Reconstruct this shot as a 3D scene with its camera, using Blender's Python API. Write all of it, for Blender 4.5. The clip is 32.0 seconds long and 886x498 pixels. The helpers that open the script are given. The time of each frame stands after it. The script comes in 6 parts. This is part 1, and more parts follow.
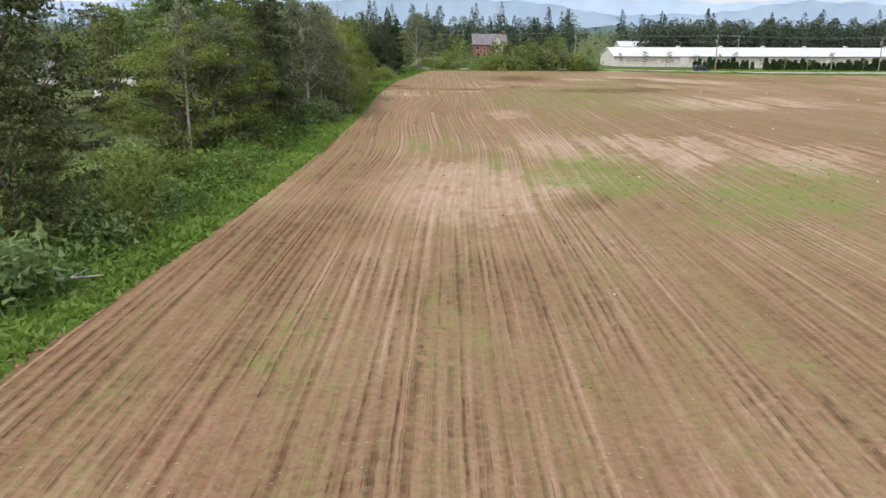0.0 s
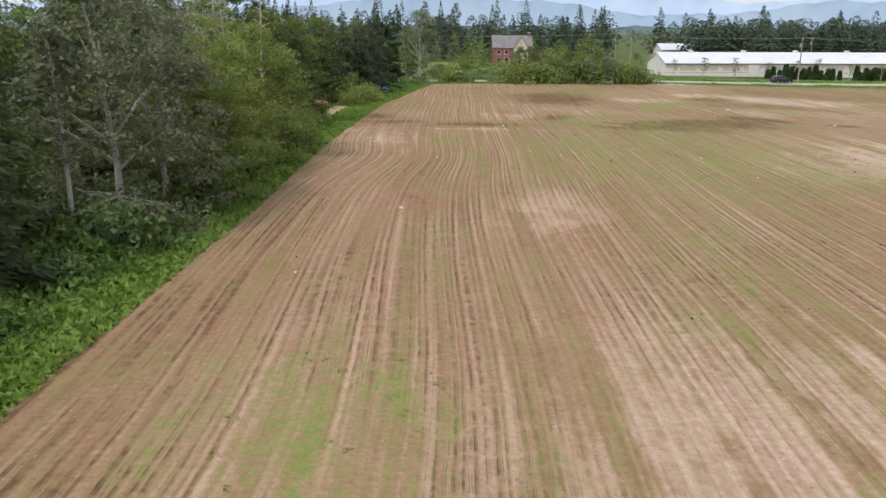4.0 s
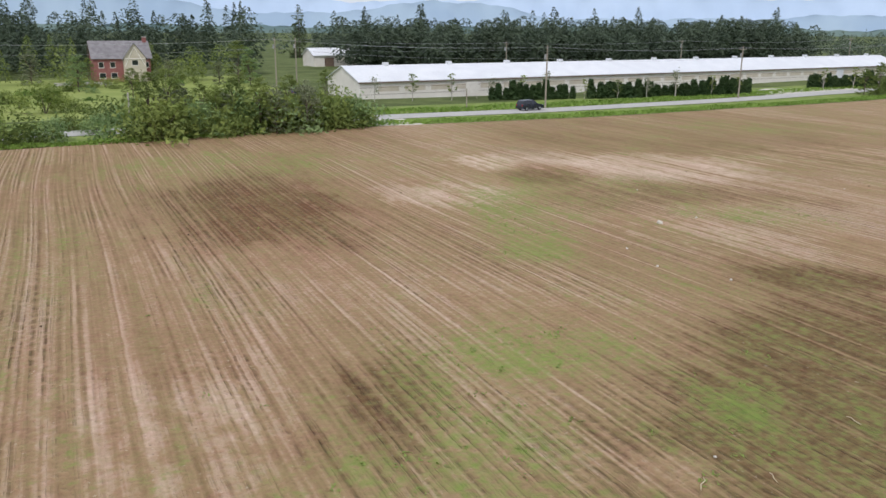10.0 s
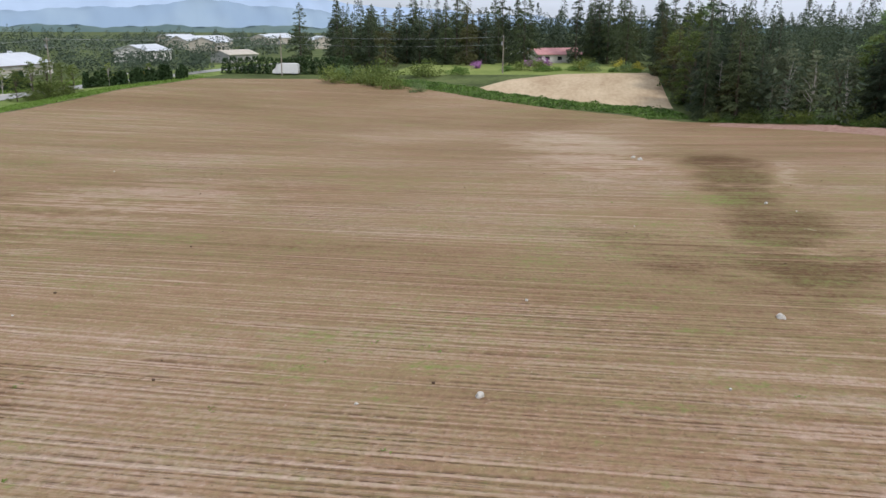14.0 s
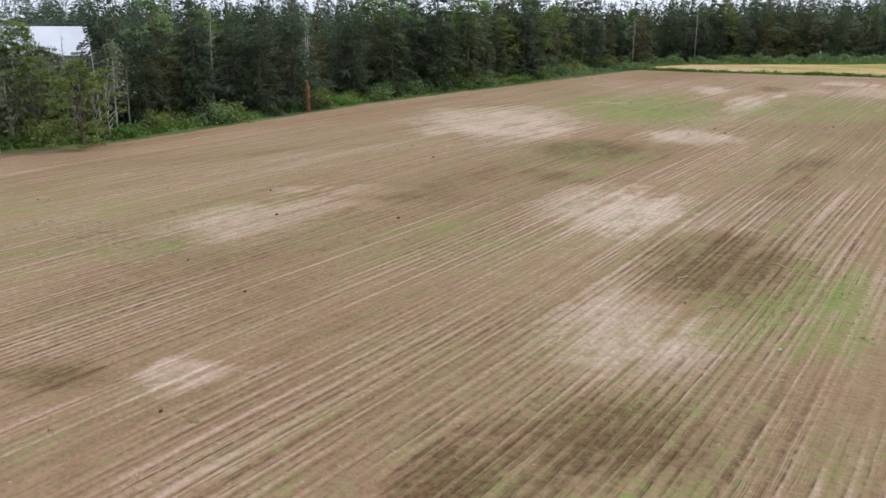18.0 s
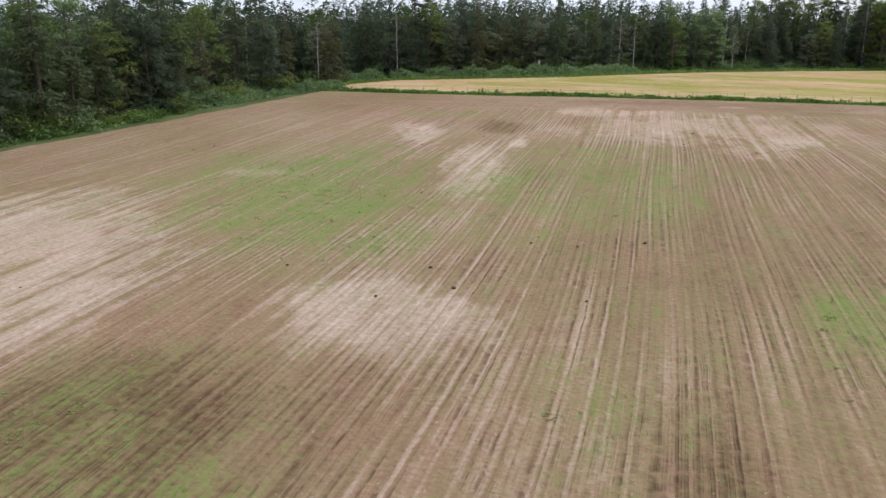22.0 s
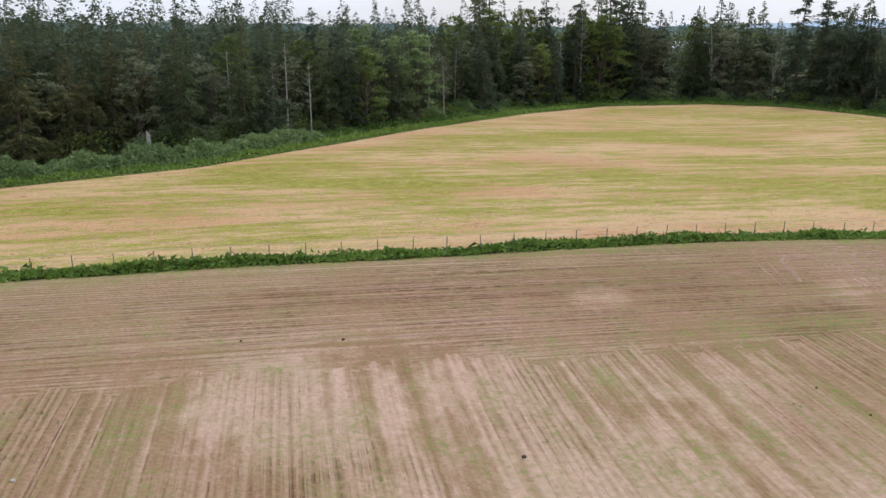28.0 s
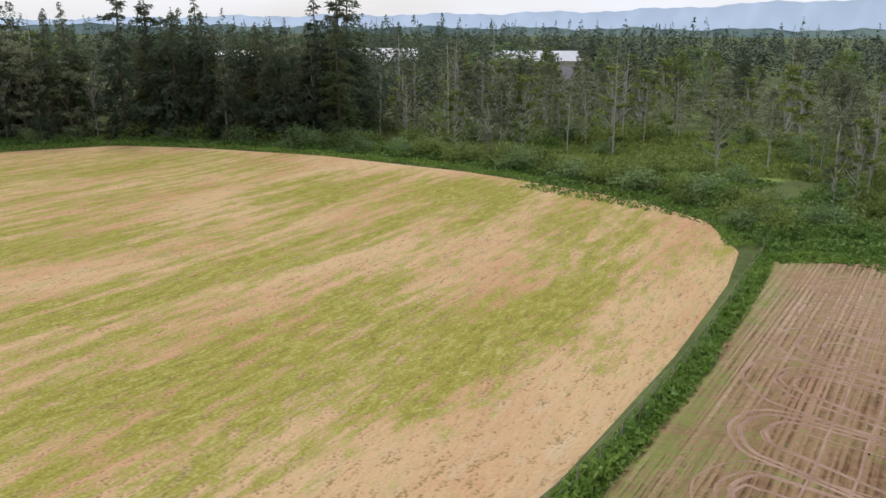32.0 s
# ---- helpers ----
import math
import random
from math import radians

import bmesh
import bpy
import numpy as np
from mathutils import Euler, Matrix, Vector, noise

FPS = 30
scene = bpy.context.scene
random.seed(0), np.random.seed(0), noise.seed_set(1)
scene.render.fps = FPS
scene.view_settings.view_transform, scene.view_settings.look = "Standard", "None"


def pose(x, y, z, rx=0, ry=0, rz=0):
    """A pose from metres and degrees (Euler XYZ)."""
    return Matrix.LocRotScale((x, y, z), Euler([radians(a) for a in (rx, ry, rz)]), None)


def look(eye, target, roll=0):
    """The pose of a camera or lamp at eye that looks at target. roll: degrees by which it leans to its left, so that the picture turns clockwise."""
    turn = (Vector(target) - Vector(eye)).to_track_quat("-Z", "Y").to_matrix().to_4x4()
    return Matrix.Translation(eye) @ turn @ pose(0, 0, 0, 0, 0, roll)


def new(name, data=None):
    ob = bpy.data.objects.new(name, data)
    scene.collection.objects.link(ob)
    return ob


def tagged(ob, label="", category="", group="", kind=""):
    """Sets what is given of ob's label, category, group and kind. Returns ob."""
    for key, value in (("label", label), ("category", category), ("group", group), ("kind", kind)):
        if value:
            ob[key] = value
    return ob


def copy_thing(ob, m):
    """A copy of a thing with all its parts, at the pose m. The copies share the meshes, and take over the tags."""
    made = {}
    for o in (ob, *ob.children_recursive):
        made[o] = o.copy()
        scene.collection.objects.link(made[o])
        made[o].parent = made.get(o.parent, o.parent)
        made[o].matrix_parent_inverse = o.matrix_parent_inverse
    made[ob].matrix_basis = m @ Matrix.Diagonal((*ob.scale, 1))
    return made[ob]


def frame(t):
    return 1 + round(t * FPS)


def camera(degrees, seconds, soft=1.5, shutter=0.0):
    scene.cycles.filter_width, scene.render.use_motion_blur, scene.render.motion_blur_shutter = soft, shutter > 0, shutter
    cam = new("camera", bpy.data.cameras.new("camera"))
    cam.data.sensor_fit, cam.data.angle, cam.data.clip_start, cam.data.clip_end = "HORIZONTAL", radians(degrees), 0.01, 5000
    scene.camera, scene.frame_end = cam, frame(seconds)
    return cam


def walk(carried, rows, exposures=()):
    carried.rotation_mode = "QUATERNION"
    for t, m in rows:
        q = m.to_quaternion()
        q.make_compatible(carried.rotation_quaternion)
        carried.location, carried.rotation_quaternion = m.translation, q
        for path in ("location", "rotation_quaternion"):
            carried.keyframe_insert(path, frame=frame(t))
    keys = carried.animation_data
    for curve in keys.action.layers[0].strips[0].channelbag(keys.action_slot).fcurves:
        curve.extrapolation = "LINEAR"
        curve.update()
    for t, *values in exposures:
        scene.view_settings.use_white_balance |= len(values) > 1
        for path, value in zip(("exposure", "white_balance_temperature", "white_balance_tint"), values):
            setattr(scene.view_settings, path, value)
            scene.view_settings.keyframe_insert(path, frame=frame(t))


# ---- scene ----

# ---- the camera and its flight ----
PITCH, ROLL = -15.40, 0.33
PATH = [
    (0, -0.00, 0.00, 9.15, 0.00),
    (0.5, 0.39, 5.98, 9.16, -0.03),
    (1, 0.76, 12.10, 9.15, 1.23),
    (1.5, 1.28, 18.11, 9.06, 1.31),
    (2, 1.76, 24.16, 9.01, 1.38),
    (2.5, 2.22, 30.35, 9.00, 1.46),
    (3, 2.63, 36.71, 9.06, 1.54),
    (3.5, 2.50, 42.99, 9.18, 1.52),
    (5.5, 0.89, 68.12, 9.78, 1.39),
    (6, 0.75, 74.58, 9.81, 1.41),
    (6.5, 0.61, 81.01, 9.83, 1.42),
    (7, 0.42, 87.57, 9.93, 1.42),
    (7.5, 0.30, 94.27, 10.09, 1.10),
    (8, 0.36, 100.91, 10.24, -2.35),
    (8.5, 0.74, 107.38, 10.39, -8.21),
    (9, 1.59, 113.48, 10.53, -14.03),
    (9.5, 2.95, 118.94, 10.59, -19.33),
    (10, 4.89, 124.07, 10.66, -25.10),
    (10.5, 7.13, 128.62, 10.68, -30.91),
    (11, 9.77, 132.75, 10.72, -36.71),
    (11.5, 12.81, 136.60, 10.78, -43.27),
    (12, 16.33, 139.67, 10.79, -49.28),
    (12.5, 20.22, 142.11, 10.77, -56.90),
    (13, 24.38, 143.87, 10.73, -64.70),
    (13.5, 28.91, 144.82, 10.60, -72.38),
    (15.5, 48.16, 141.64, 9.72, -102.59),
    (16, 52.73, 139.13, 9.64, -111.04),
    (16.5, 57.02, 136.11, 9.61, -120.37),
    (17, 61.02, 132.65, 9.61, -131.76),
    (17.5, 64.46, 128.66, 9.67, -140.83),
    (18, 67.17, 124.28, 9.66, -145.35),
    (18.5, 69.51, 119.18, 9.68, -148.97),
    (19, 71.48, 113.76, 9.72, -149.89),
    (19.5, 73.04, 108.28, 9.79, -155.57),
    (20, 74.54, 102.37, 10.05, -163.94),
    (20.5, 75.96, 96.66, 10.31, -165.28),
    (21, 77.46, 90.72, 10.59, -165.27),
    (21.5, 78.97, 84.62, 10.84, -165.20),
    (22, 80.41, 78.42, 11.12, -165.08),
    (22.5, 81.78, 72.36, 11.42, -165.20),
    (23, 83.18, 65.96, 11.89, -166.74),
    (23.5, 84.47, 59.61, 12.40, -168.32),
    (24, 85.64, 53.28, 12.94, -169.89),
    (24.5, 86.67, 47.08, 13.48, -170.88),
    (26.5, 89.07, 24.19, 15.11, -181.92),
    (27, 88.86, 18.73, 15.44, -184.16),
    (27.5, 88.38, 13.42, 15.77, -186.07),
    (28, 87.58, 8.06, 16.12, -190.03),
    (28.5, 86.28, 2.38, 16.51, -192.48),
    (29, 84.67, -2.98, 16.82, -195.45),
    (29.5, 82.81, -8.31, 17.11, -200.72),
    (30, 80.53, -13.54, 17.36, -207.59),
    (30.5, 77.71, -18.69, 17.54, -220.64),
    (31, 74.59, -23.65, 17.67, -226.93),
    (31.5, 70.75, -28.52, 17.98, -231.64),
    (32, 66.30, -33.21, 18.45, -237.01),
]


def heading(x, y, z, yaw):
    """A camera at a place that looks along yaw with the gimbal's fixed tilt."""
    a, p = radians(yaw), radians(PITCH)
    way = Vector((-math.sin(a) * math.cos(p), math.cos(a) * math.cos(p), math.sin(p)))
    eye = Vector((x, y, z))
    return look(eye, eye + 10 * way, ROLL)


cam = camera(58.00, 32.0, soft=1.5)
walk(cam, [(t, heading(x, y, z, yaw)) for t, x, y, z, yaw in PATH], [(0.0, 0.01, 6310, 13), (3.0, -0.12, 6310, 13), (6.5, 0.12, 6260, 13), (9.0, -0.10, 6160, 13), (13.0, -0.32, 6060, 13), (16.0, -0.12, 5860, 13), (19.0, -0.16, 5860, 13), (23.0, -0.22, 5860, 13), (28.0, -0.27, 6060, 13), (30.0, -0.27, 6310, 13), (31.0, -0.36, 6310, 13), (32.0, -0.30, 6310, 13)])

# ---- sky and sun ----
world = bpy.data.worlds.new("overcast_sky")
scene.world = world
world.use_nodes = True
wn, wl = world.node_tree.nodes, world.node_tree.links
sky = wn.new("ShaderNodeTexSky")
sky.sky_type, sky.sun_disc = "NISHITA", False
sky.sun_elevation, sky.sun_rotation = radians(52), radians(215)
sky.air_density, sky.dust_density = 1.0, 2.0
coord = wn.new("ShaderNodeTexCoord")
stretch = wn.new("ShaderNodeMapping")
stretch.inputs["Scale"].default_value = (1.6, 1.6, 8.0)
clouds = wn.new("ShaderNodeTexNoise")
clouds.inputs["Scale"].default_value, clouds.inputs["Detail"].default_value = 1.5, 6.0
cover = wn.new("ShaderNodeMapRange")
cover.inputs["From Min"].default_value, cover.inputs["From Max"].default_value = 0.36, 0.62
cover.inputs["To Min"].default_value, cover.inputs["To Max"].default_value = 0.62, 0.97
veil = wn.new("ShaderNodeMix")
veil.data_type = "RGBA"
towards = wn.new("ShaderNodeVectorMath")
towards.operation = "DOT_PRODUCT"
towards.inputs[1].default_value = (-math.sin(radians(35)) * math.cos(radians(52)), -math.cos(radians(35)) * math.cos(radians(52)), math.sin(radians(52)))
aureole = wn.new("ShaderNodeMapRange")
aureole.inputs["From Min"].default_value, aureole.inputs["From Max"].default_value = -0.3, 0.7
cloud = wn.new("ShaderNodeMix")
cloud.data_type = "RGBA"
cloud.inputs["A"].default_value, cloud.inputs["B"].default_value = (7.3, 7.7, 8.2, 1), (9.4, 9.6, 9.9, 1)
wl.new(coord.outputs["Generated"], towards.inputs[0])
wl.new(towards.outputs["Value"], aureole.inputs["Value"])
wl.new(aureole.outputs["Result"], cloud.inputs["Factor"])
wl.new(cloud.outputs["Result"], veil.inputs["B"])
wl.new(coord.outputs["Generated"], stretch.inputs["Vector"])
wl.new(stretch.outputs["Vector"], clouds.inputs["Vector"])
wl.new(clouds.outputs["Fac"], cover.inputs["Value"])
wl.new(cover.outputs["Result"], veil.inputs["Factor"])
wl.new(sky.outputs["Color"], veil.inputs["A"])
wl.new(veil.outputs["Result"], wn["Background"].inputs["Color"])
wn["Background"].inputs["Strength"].default_value = 0.125
sun = new("sun", bpy.data.lights.new("sun", "SUN"))
sun.data.energy, sun.data.angle, sun.data.color = 2.0, radians(12), (1.0, 0.93, 0.82)
sun.matrix_world = look((0, 0, 100), Vector((0, 0, 100)) + Vector((math.sin(radians(35)) * math.cos(radians(52)), math.cos(radians(35)) * math.cos(radians(52)), -math.sin(radians(52)))))
scene.view_settings.exposure = 0.0

# ---- materials ----
def shader(name, roughness=0.9, specular=0.2):
    """A material with its node tree, its links and its surface node."""
    m = bpy.data.materials.new(name)
    m.use_nodes = True
    t = m.node_tree
    b = t.nodes["Principled BSDF"]
    b.inputs["Roughness"].default_value = roughness
    b.inputs["Specular IOR Level"].default_value = specular
    return m, t.nodes, t.links, b


def grain(n, l, scale, detail=4.0, vector=None, squeeze=None, distortion=0.0):
    """A noise in metres, if wanted squeezed along the axes."""
    tex = n.new("ShaderNodeTexNoise")
    tex.inputs["Scale"].default_value, tex.inputs["Detail"].default_value = scale, detail
    tex.inputs["Distortion"].default_value = distortion
    if vector is None:
        vector = n.new("ShaderNodeNewGeometry").outputs["Position"]
    if squeeze:
        mp = n.new("ShaderNodeMapping")
        mp.inputs["Scale"].default_value = squeeze
        l.new(vector, mp.inputs["Vector"])
        vector = mp.outputs["Vector"]
    l.new(vector, tex.inputs["Vector"])
    return tex.outputs["Fac"]


def ranged(n, l, value, a, b, lo=0.0, hi=1.0):
    r = n.new("ShaderNodeMapRange")
    r.inputs["From Min"].default_value, r.inputs["From Max"].default_value = a, b
    r.inputs["To Min"].default_value, r.inputs["To Max"].default_value = lo, hi
    l.new(value, r.inputs["Value"])
    return r.outputs["Result"]


def plug(l, socket, value):
    if isinstance(value, (int, float)):
        socket.default_value = value
    elif isinstance(value, tuple):
        socket.default_value = (*value, 1)
    else:
        l.new(value, socket)


def mixed(n, l, fac, a, b, blend="MIX"):
    m = n.new("ShaderNodeMix")
    m.data_type, m.blend_type = "RGBA", blend
    plug(l, m.inputs["Factor"], fac)
    plug(l, m.inputs["A"], a)
    plug(l, m.inputs["B"], b)
    return m.outputs["Result"]


def sums(n, l, op, a, b=0.0):
    m = n.new("ShaderNodeMath")
    m.operation = op
    plug(l, m.inputs[0], a)
    plug(l, m.inputs[1], b)
    return m.outputs[0]


def bumped(n, l, b, height, strength=0.5, distance=0.05):
    bump = n.new("ShaderNodeBump")
    bump.inputs["Strength"].default_value, bump.inputs["Distance"].default_value = strength, distance
    l.new(height, bump.inputs["Height"])
    l.new(bump.outputs["Normal"], b.inputs["Normal"])


def attribute(n, name):
    a = n.new("ShaderNodeAttribute")
    a.attribute_name = name
    return a.outputs["Fac"]


def surface(name, colour, other, scale=3.0, roughness=0.8, bump=0.2, distance=0.02, specular=0.25, metallic=0.0, squeeze=None):
    """A worn everyday surface: two colours mixed by a coarse and a fine noise."""
    m, n, l, b = shader(name, roughness, specular)
    coarse, fine = grain(n, l, scale, 5, squeeze=squeeze), grain(n, l, scale * 9, 3, squeeze=squeeze)
    both = sums(n, l, "ADD", sums(n, l, "MULTIPLY", coarse, 0.65), sums(n, l, "MULTIPLY", fine, 0.35))
    l.new(mixed(n, l, ranged(n, l, both, 0.35, 0.65), colour, other), b.inputs["Base Color"])
    b.inputs["Metallic"].default_value = metallic
    if bump:
        bumped(n, l, b, both, bump, distance)
    return m


def foliage(name, dark, light, translucent=0.25, roughness=0.65, single=0.45):
    """Leaves: every leaf its own shade between two greens, every plant shifted a little."""
    m, n, l, b = shader(name, roughness, 0.25)
    geo, info = n.new("ShaderNodeNewGeometry"), n.new("ShaderNodeObjectInfo")
    own = sums(n, l, "ADD", sums(n, l, "MULTIPLY", geo.outputs["Random Per Island"], single), sums(n, l, "MULTIPLY", info.outputs["Random"], 0.25))
    own = sums(n, l, "ADD", own, ranged(n, l, grain(n, l, 0.16, 3, geo.outputs["Position"]), 0.36, 0.64, 0.0, 0.75 - single))
    col = mixed(n, l, own, dark, light)
    l.new(col, b.inputs["Base Color"])
    thin = n.new("ShaderNodeBsdfTranslucent")
    l.new(col, thin.inputs["Color"])
    mix = n.new("ShaderNodeMixShader")
    mix.inputs[0].default_value = translucent
    l.new(b.outputs[0], mix.inputs[1])
    l.new(thin.outputs[0], mix.inputs[2])
    l.new(mix.outputs[0], n["Material Output"].inputs["Surface"])
    return m


def soil_material():
    """Tilled ground: pale crusts, damp red-brown patches, thin drilled grooves and scattered weeds."""
    m, n, l, b = shader("tilled_soil", 0.95, 0.1)
    geo = n.new("ShaderNodeNewGeometry").outputs["Position"]
    damp, weed, cross, pale, red, lane_ns = (attribute(n, a) for a in ("damp", "weed", "headland", "pale", "red", "lane"))
    add, mul, sub = (lambda p, q, o=o: sums(n, l, o, p, q) for o in ("ADD", "MULTIPLY", "SUBTRACT"))
    sep = n.new("ShaderNodeSeparateXYZ")
    l.new(geo, sep.inputs[0])
    turned = sums(n, l, "GREATER_THAN", add(cross, mul(sub(grain(n, l, 1.2, 6, geo), 0.5), 1.6)), 0.5)
    side, run = n.new("ShaderNodeMix"), n.new("ShaderNodeMix")
    for mix, p, q in ((side, lane_ns, sep.outputs["Y"]), (run, sep.outputs["Y"], sep.outputs["X"])):
        l.new(turned, mix.inputs["Factor"])
        l.new(p, mix.inputs["A"])
        l.new(q, mix.inputs["B"])
    lane, down = add(side.outputs["Result"], mul(sub(grain(n, l, 0.8, 2, geo), 0.5), 0.09)), run.outputs["Result"]

    def stripes(scale, stretch, detail):
        v = n.new("ShaderNodeCombineXYZ")
        l.new(mul(lane, scale), v.inputs["X"])
        l.new(mul(down, stretch), v.inputs["Y"])
        return grain(n, l, 1.0, detail, v.outputs[0])

    hair, thin, middle, broad = stripes(8.5, 0.16, 2), stripes(4.6, 0.05, 2), stripes(1.4, 0.02, 1), stripes(0.2, 0.006, 1)
    mottle = grain(n, l, 0.22, 5, geo, squeeze=(1.0, 0.4, 1.0))
    # Drilled rows: a pale ridge and a darker furrow every 0.38 m, strong in some bouts and faint in others.
    jig = add(lane, add(mul(sub(middle, 0.5), 0.85), mul(sub(broad, 0.5), 1.5)))
    wave, half = (sums(n, l, "SINE", mul(jig, 2 * math.pi / q)) for q in (0.76, 0.38))
    ridges = mul(add(mul(wave, 0.45), mul(half, 0.75)), ranged(n, l, add(mul(middle, 0.5), mul(mottle, 0.5)), 0.43, 0.58, 0.04, 0.40))
    rows = ranged(n, l, half, -0.45, -1.0)
    patch = grain(n, l, 0.032, 4, geo, squeeze=(1.0, 0.55, 1.0), distortion=0.8)
    flecks, crumb = grain(n, l, 1.5, 6, geo, squeeze=(1.0, 0.5, 1.0)), grain(n, l, 5.0, 6, geo)
    # Wet and dry patches end in a ragged fringe that follows the rows.
    fringe = add(mul(sub(middle, 0.5), 1.3), add(mul(sub(flecks, 0.5), 0.8), mul(sub(mottle, 0.5), 1.3)))
    wet, parched = (ranged(n, l, add(q, mul(fringe, 1.6)), 0.10, 0.95) for q in (damp, pale))
    dry = add(mul(sub(patch, 0.48), 1.7), mul(sub(broad, 0.5), 0.6))
    dry = add(add(dry, mul(sub(mul(parched, 1.0), mul(wet, 1.35)), 0.8)), mul(sub(mottle, 0.5), 1.1))
    dry = add(add(dry, mul(sub(flecks, 0.5), 0.9)), mul(sub(crumb, 0.5), 1.0))
    dry = add(add(dry, mul(sub(middle, 0.5), 0.9)), add(mul(sub(thin, 0.5), 1.25), mul(sub(hair, 0.5), 0.45)))
    dry = sub(add(dry, mul(ridges, ranged(n, l, parched, 0.0, 1.0, 1.0, 0.3))), 0.07)
    tone = mixed(n, l, ranged(n, l, dry, -1.0, 0.0), (0.128, 0.068, 0.034), (0.318, 0.205, 0.124))
    tone = mixed(n, l, ranged(n, l, dry, 0.0, 1.0), tone, (0.575, 0.440, 0.350))
    rust = add(mul(red, 0.85), ranged(n, l, grain(n, l, 0.05, 4, geo), 0.50, 0.74, 0.0, 0.4))
    tone = mixed(n, l, ranged(n, l, rust, 0.0, 1.0, 0.0, 0.8), tone, mixed(n, l, ranged(n, l, dry, -0.9, 0.9), (0.165, 0.075, 0.038), (0.480, 0.285, 0.205)))
    # Thin broken grooves, plainer where the ground is damp.
    slit = ranged(n, l, sums(n, l, "ABSOLUTE", sub(thin, 0.5)), 0.0, 0.05, 1.0, 0.0)
    where = ranged(n, l, add(add(mul(wet, 0.4), mul(mottle, 0.9)), mul(flecks, 0.3)), 0.45, 0.9, 0.0, 1.0)
    broken = ranged(n, l, grain(n, l, 2.2, 5, geo), 0.40, 0.56, 0.15, 1.0)
    where = mul(mul(where, broken), ranged(n, l, parched, 0.2, 1.0, 1.0, 0.3))
    groove = add(mul(mul(slit, where), 0.55), mul(mul(rows, where), 0.85))
    tone = mixed(n, l, sums(n, l, "MINIMUM", groove, 0.9), tone, (0.115, 0.066, 0.038))
    tone = mixed(n, l, ranged(n, l, grain(n, l, 7.5, 2, geo), 0.66, 0.73, 0.0, 0.5), tone, (0.09, 0.058, 0.035))
    tone = mixed(n, l, ranged(n, l, grain(n, l, 6.0, 2, geo), 0.69, 0.75, 0.0, 0.4), tone, (0.60, 0.52, 0.42))
    # Weeds stand in ragged tufts between the rows.
    drift = mul(sub(grain(n, l, 0.045, 5, geo, squeeze=(1.0, 0.5, 1.0)), 0.5), 0.75)
    tuft = add(mul(sub(grain(n, l, 0.55, 6, geo, squeeze=(1.0, 0.45, 1.0)), 0.5), 1.2), mul(sub(grain(n, l, 3.2, 6, geo), 0.5), 1.7))
    growth = sub(add(add(mul(weed, 0.56), drift), tuft), mul(sub(middle, 0.45), 0.7))
    green = mixed(n, l, grain(n, l, 2.3, 4, geo), (0.115, 0.180, 0.034), (0.245, 0.312, 0.078))
    thinly = mixed(n, l, ranged(n, l, growth, -0.38, 0.42, 0.0, 0.5), tone, (0.262, 0.240, 0.098))
    l.new(mixed(n, l, ranged(n, l, growth, 0.20, 0.85, 0.0, 0.85), thinly, green), b.inputs["Base Color"])
    height = sub(add(crumb, mul(flecks, 0.7)), mul(groove, 0.8))
    bumped(n, l, b, height, 0.8, 0.12)
    return m


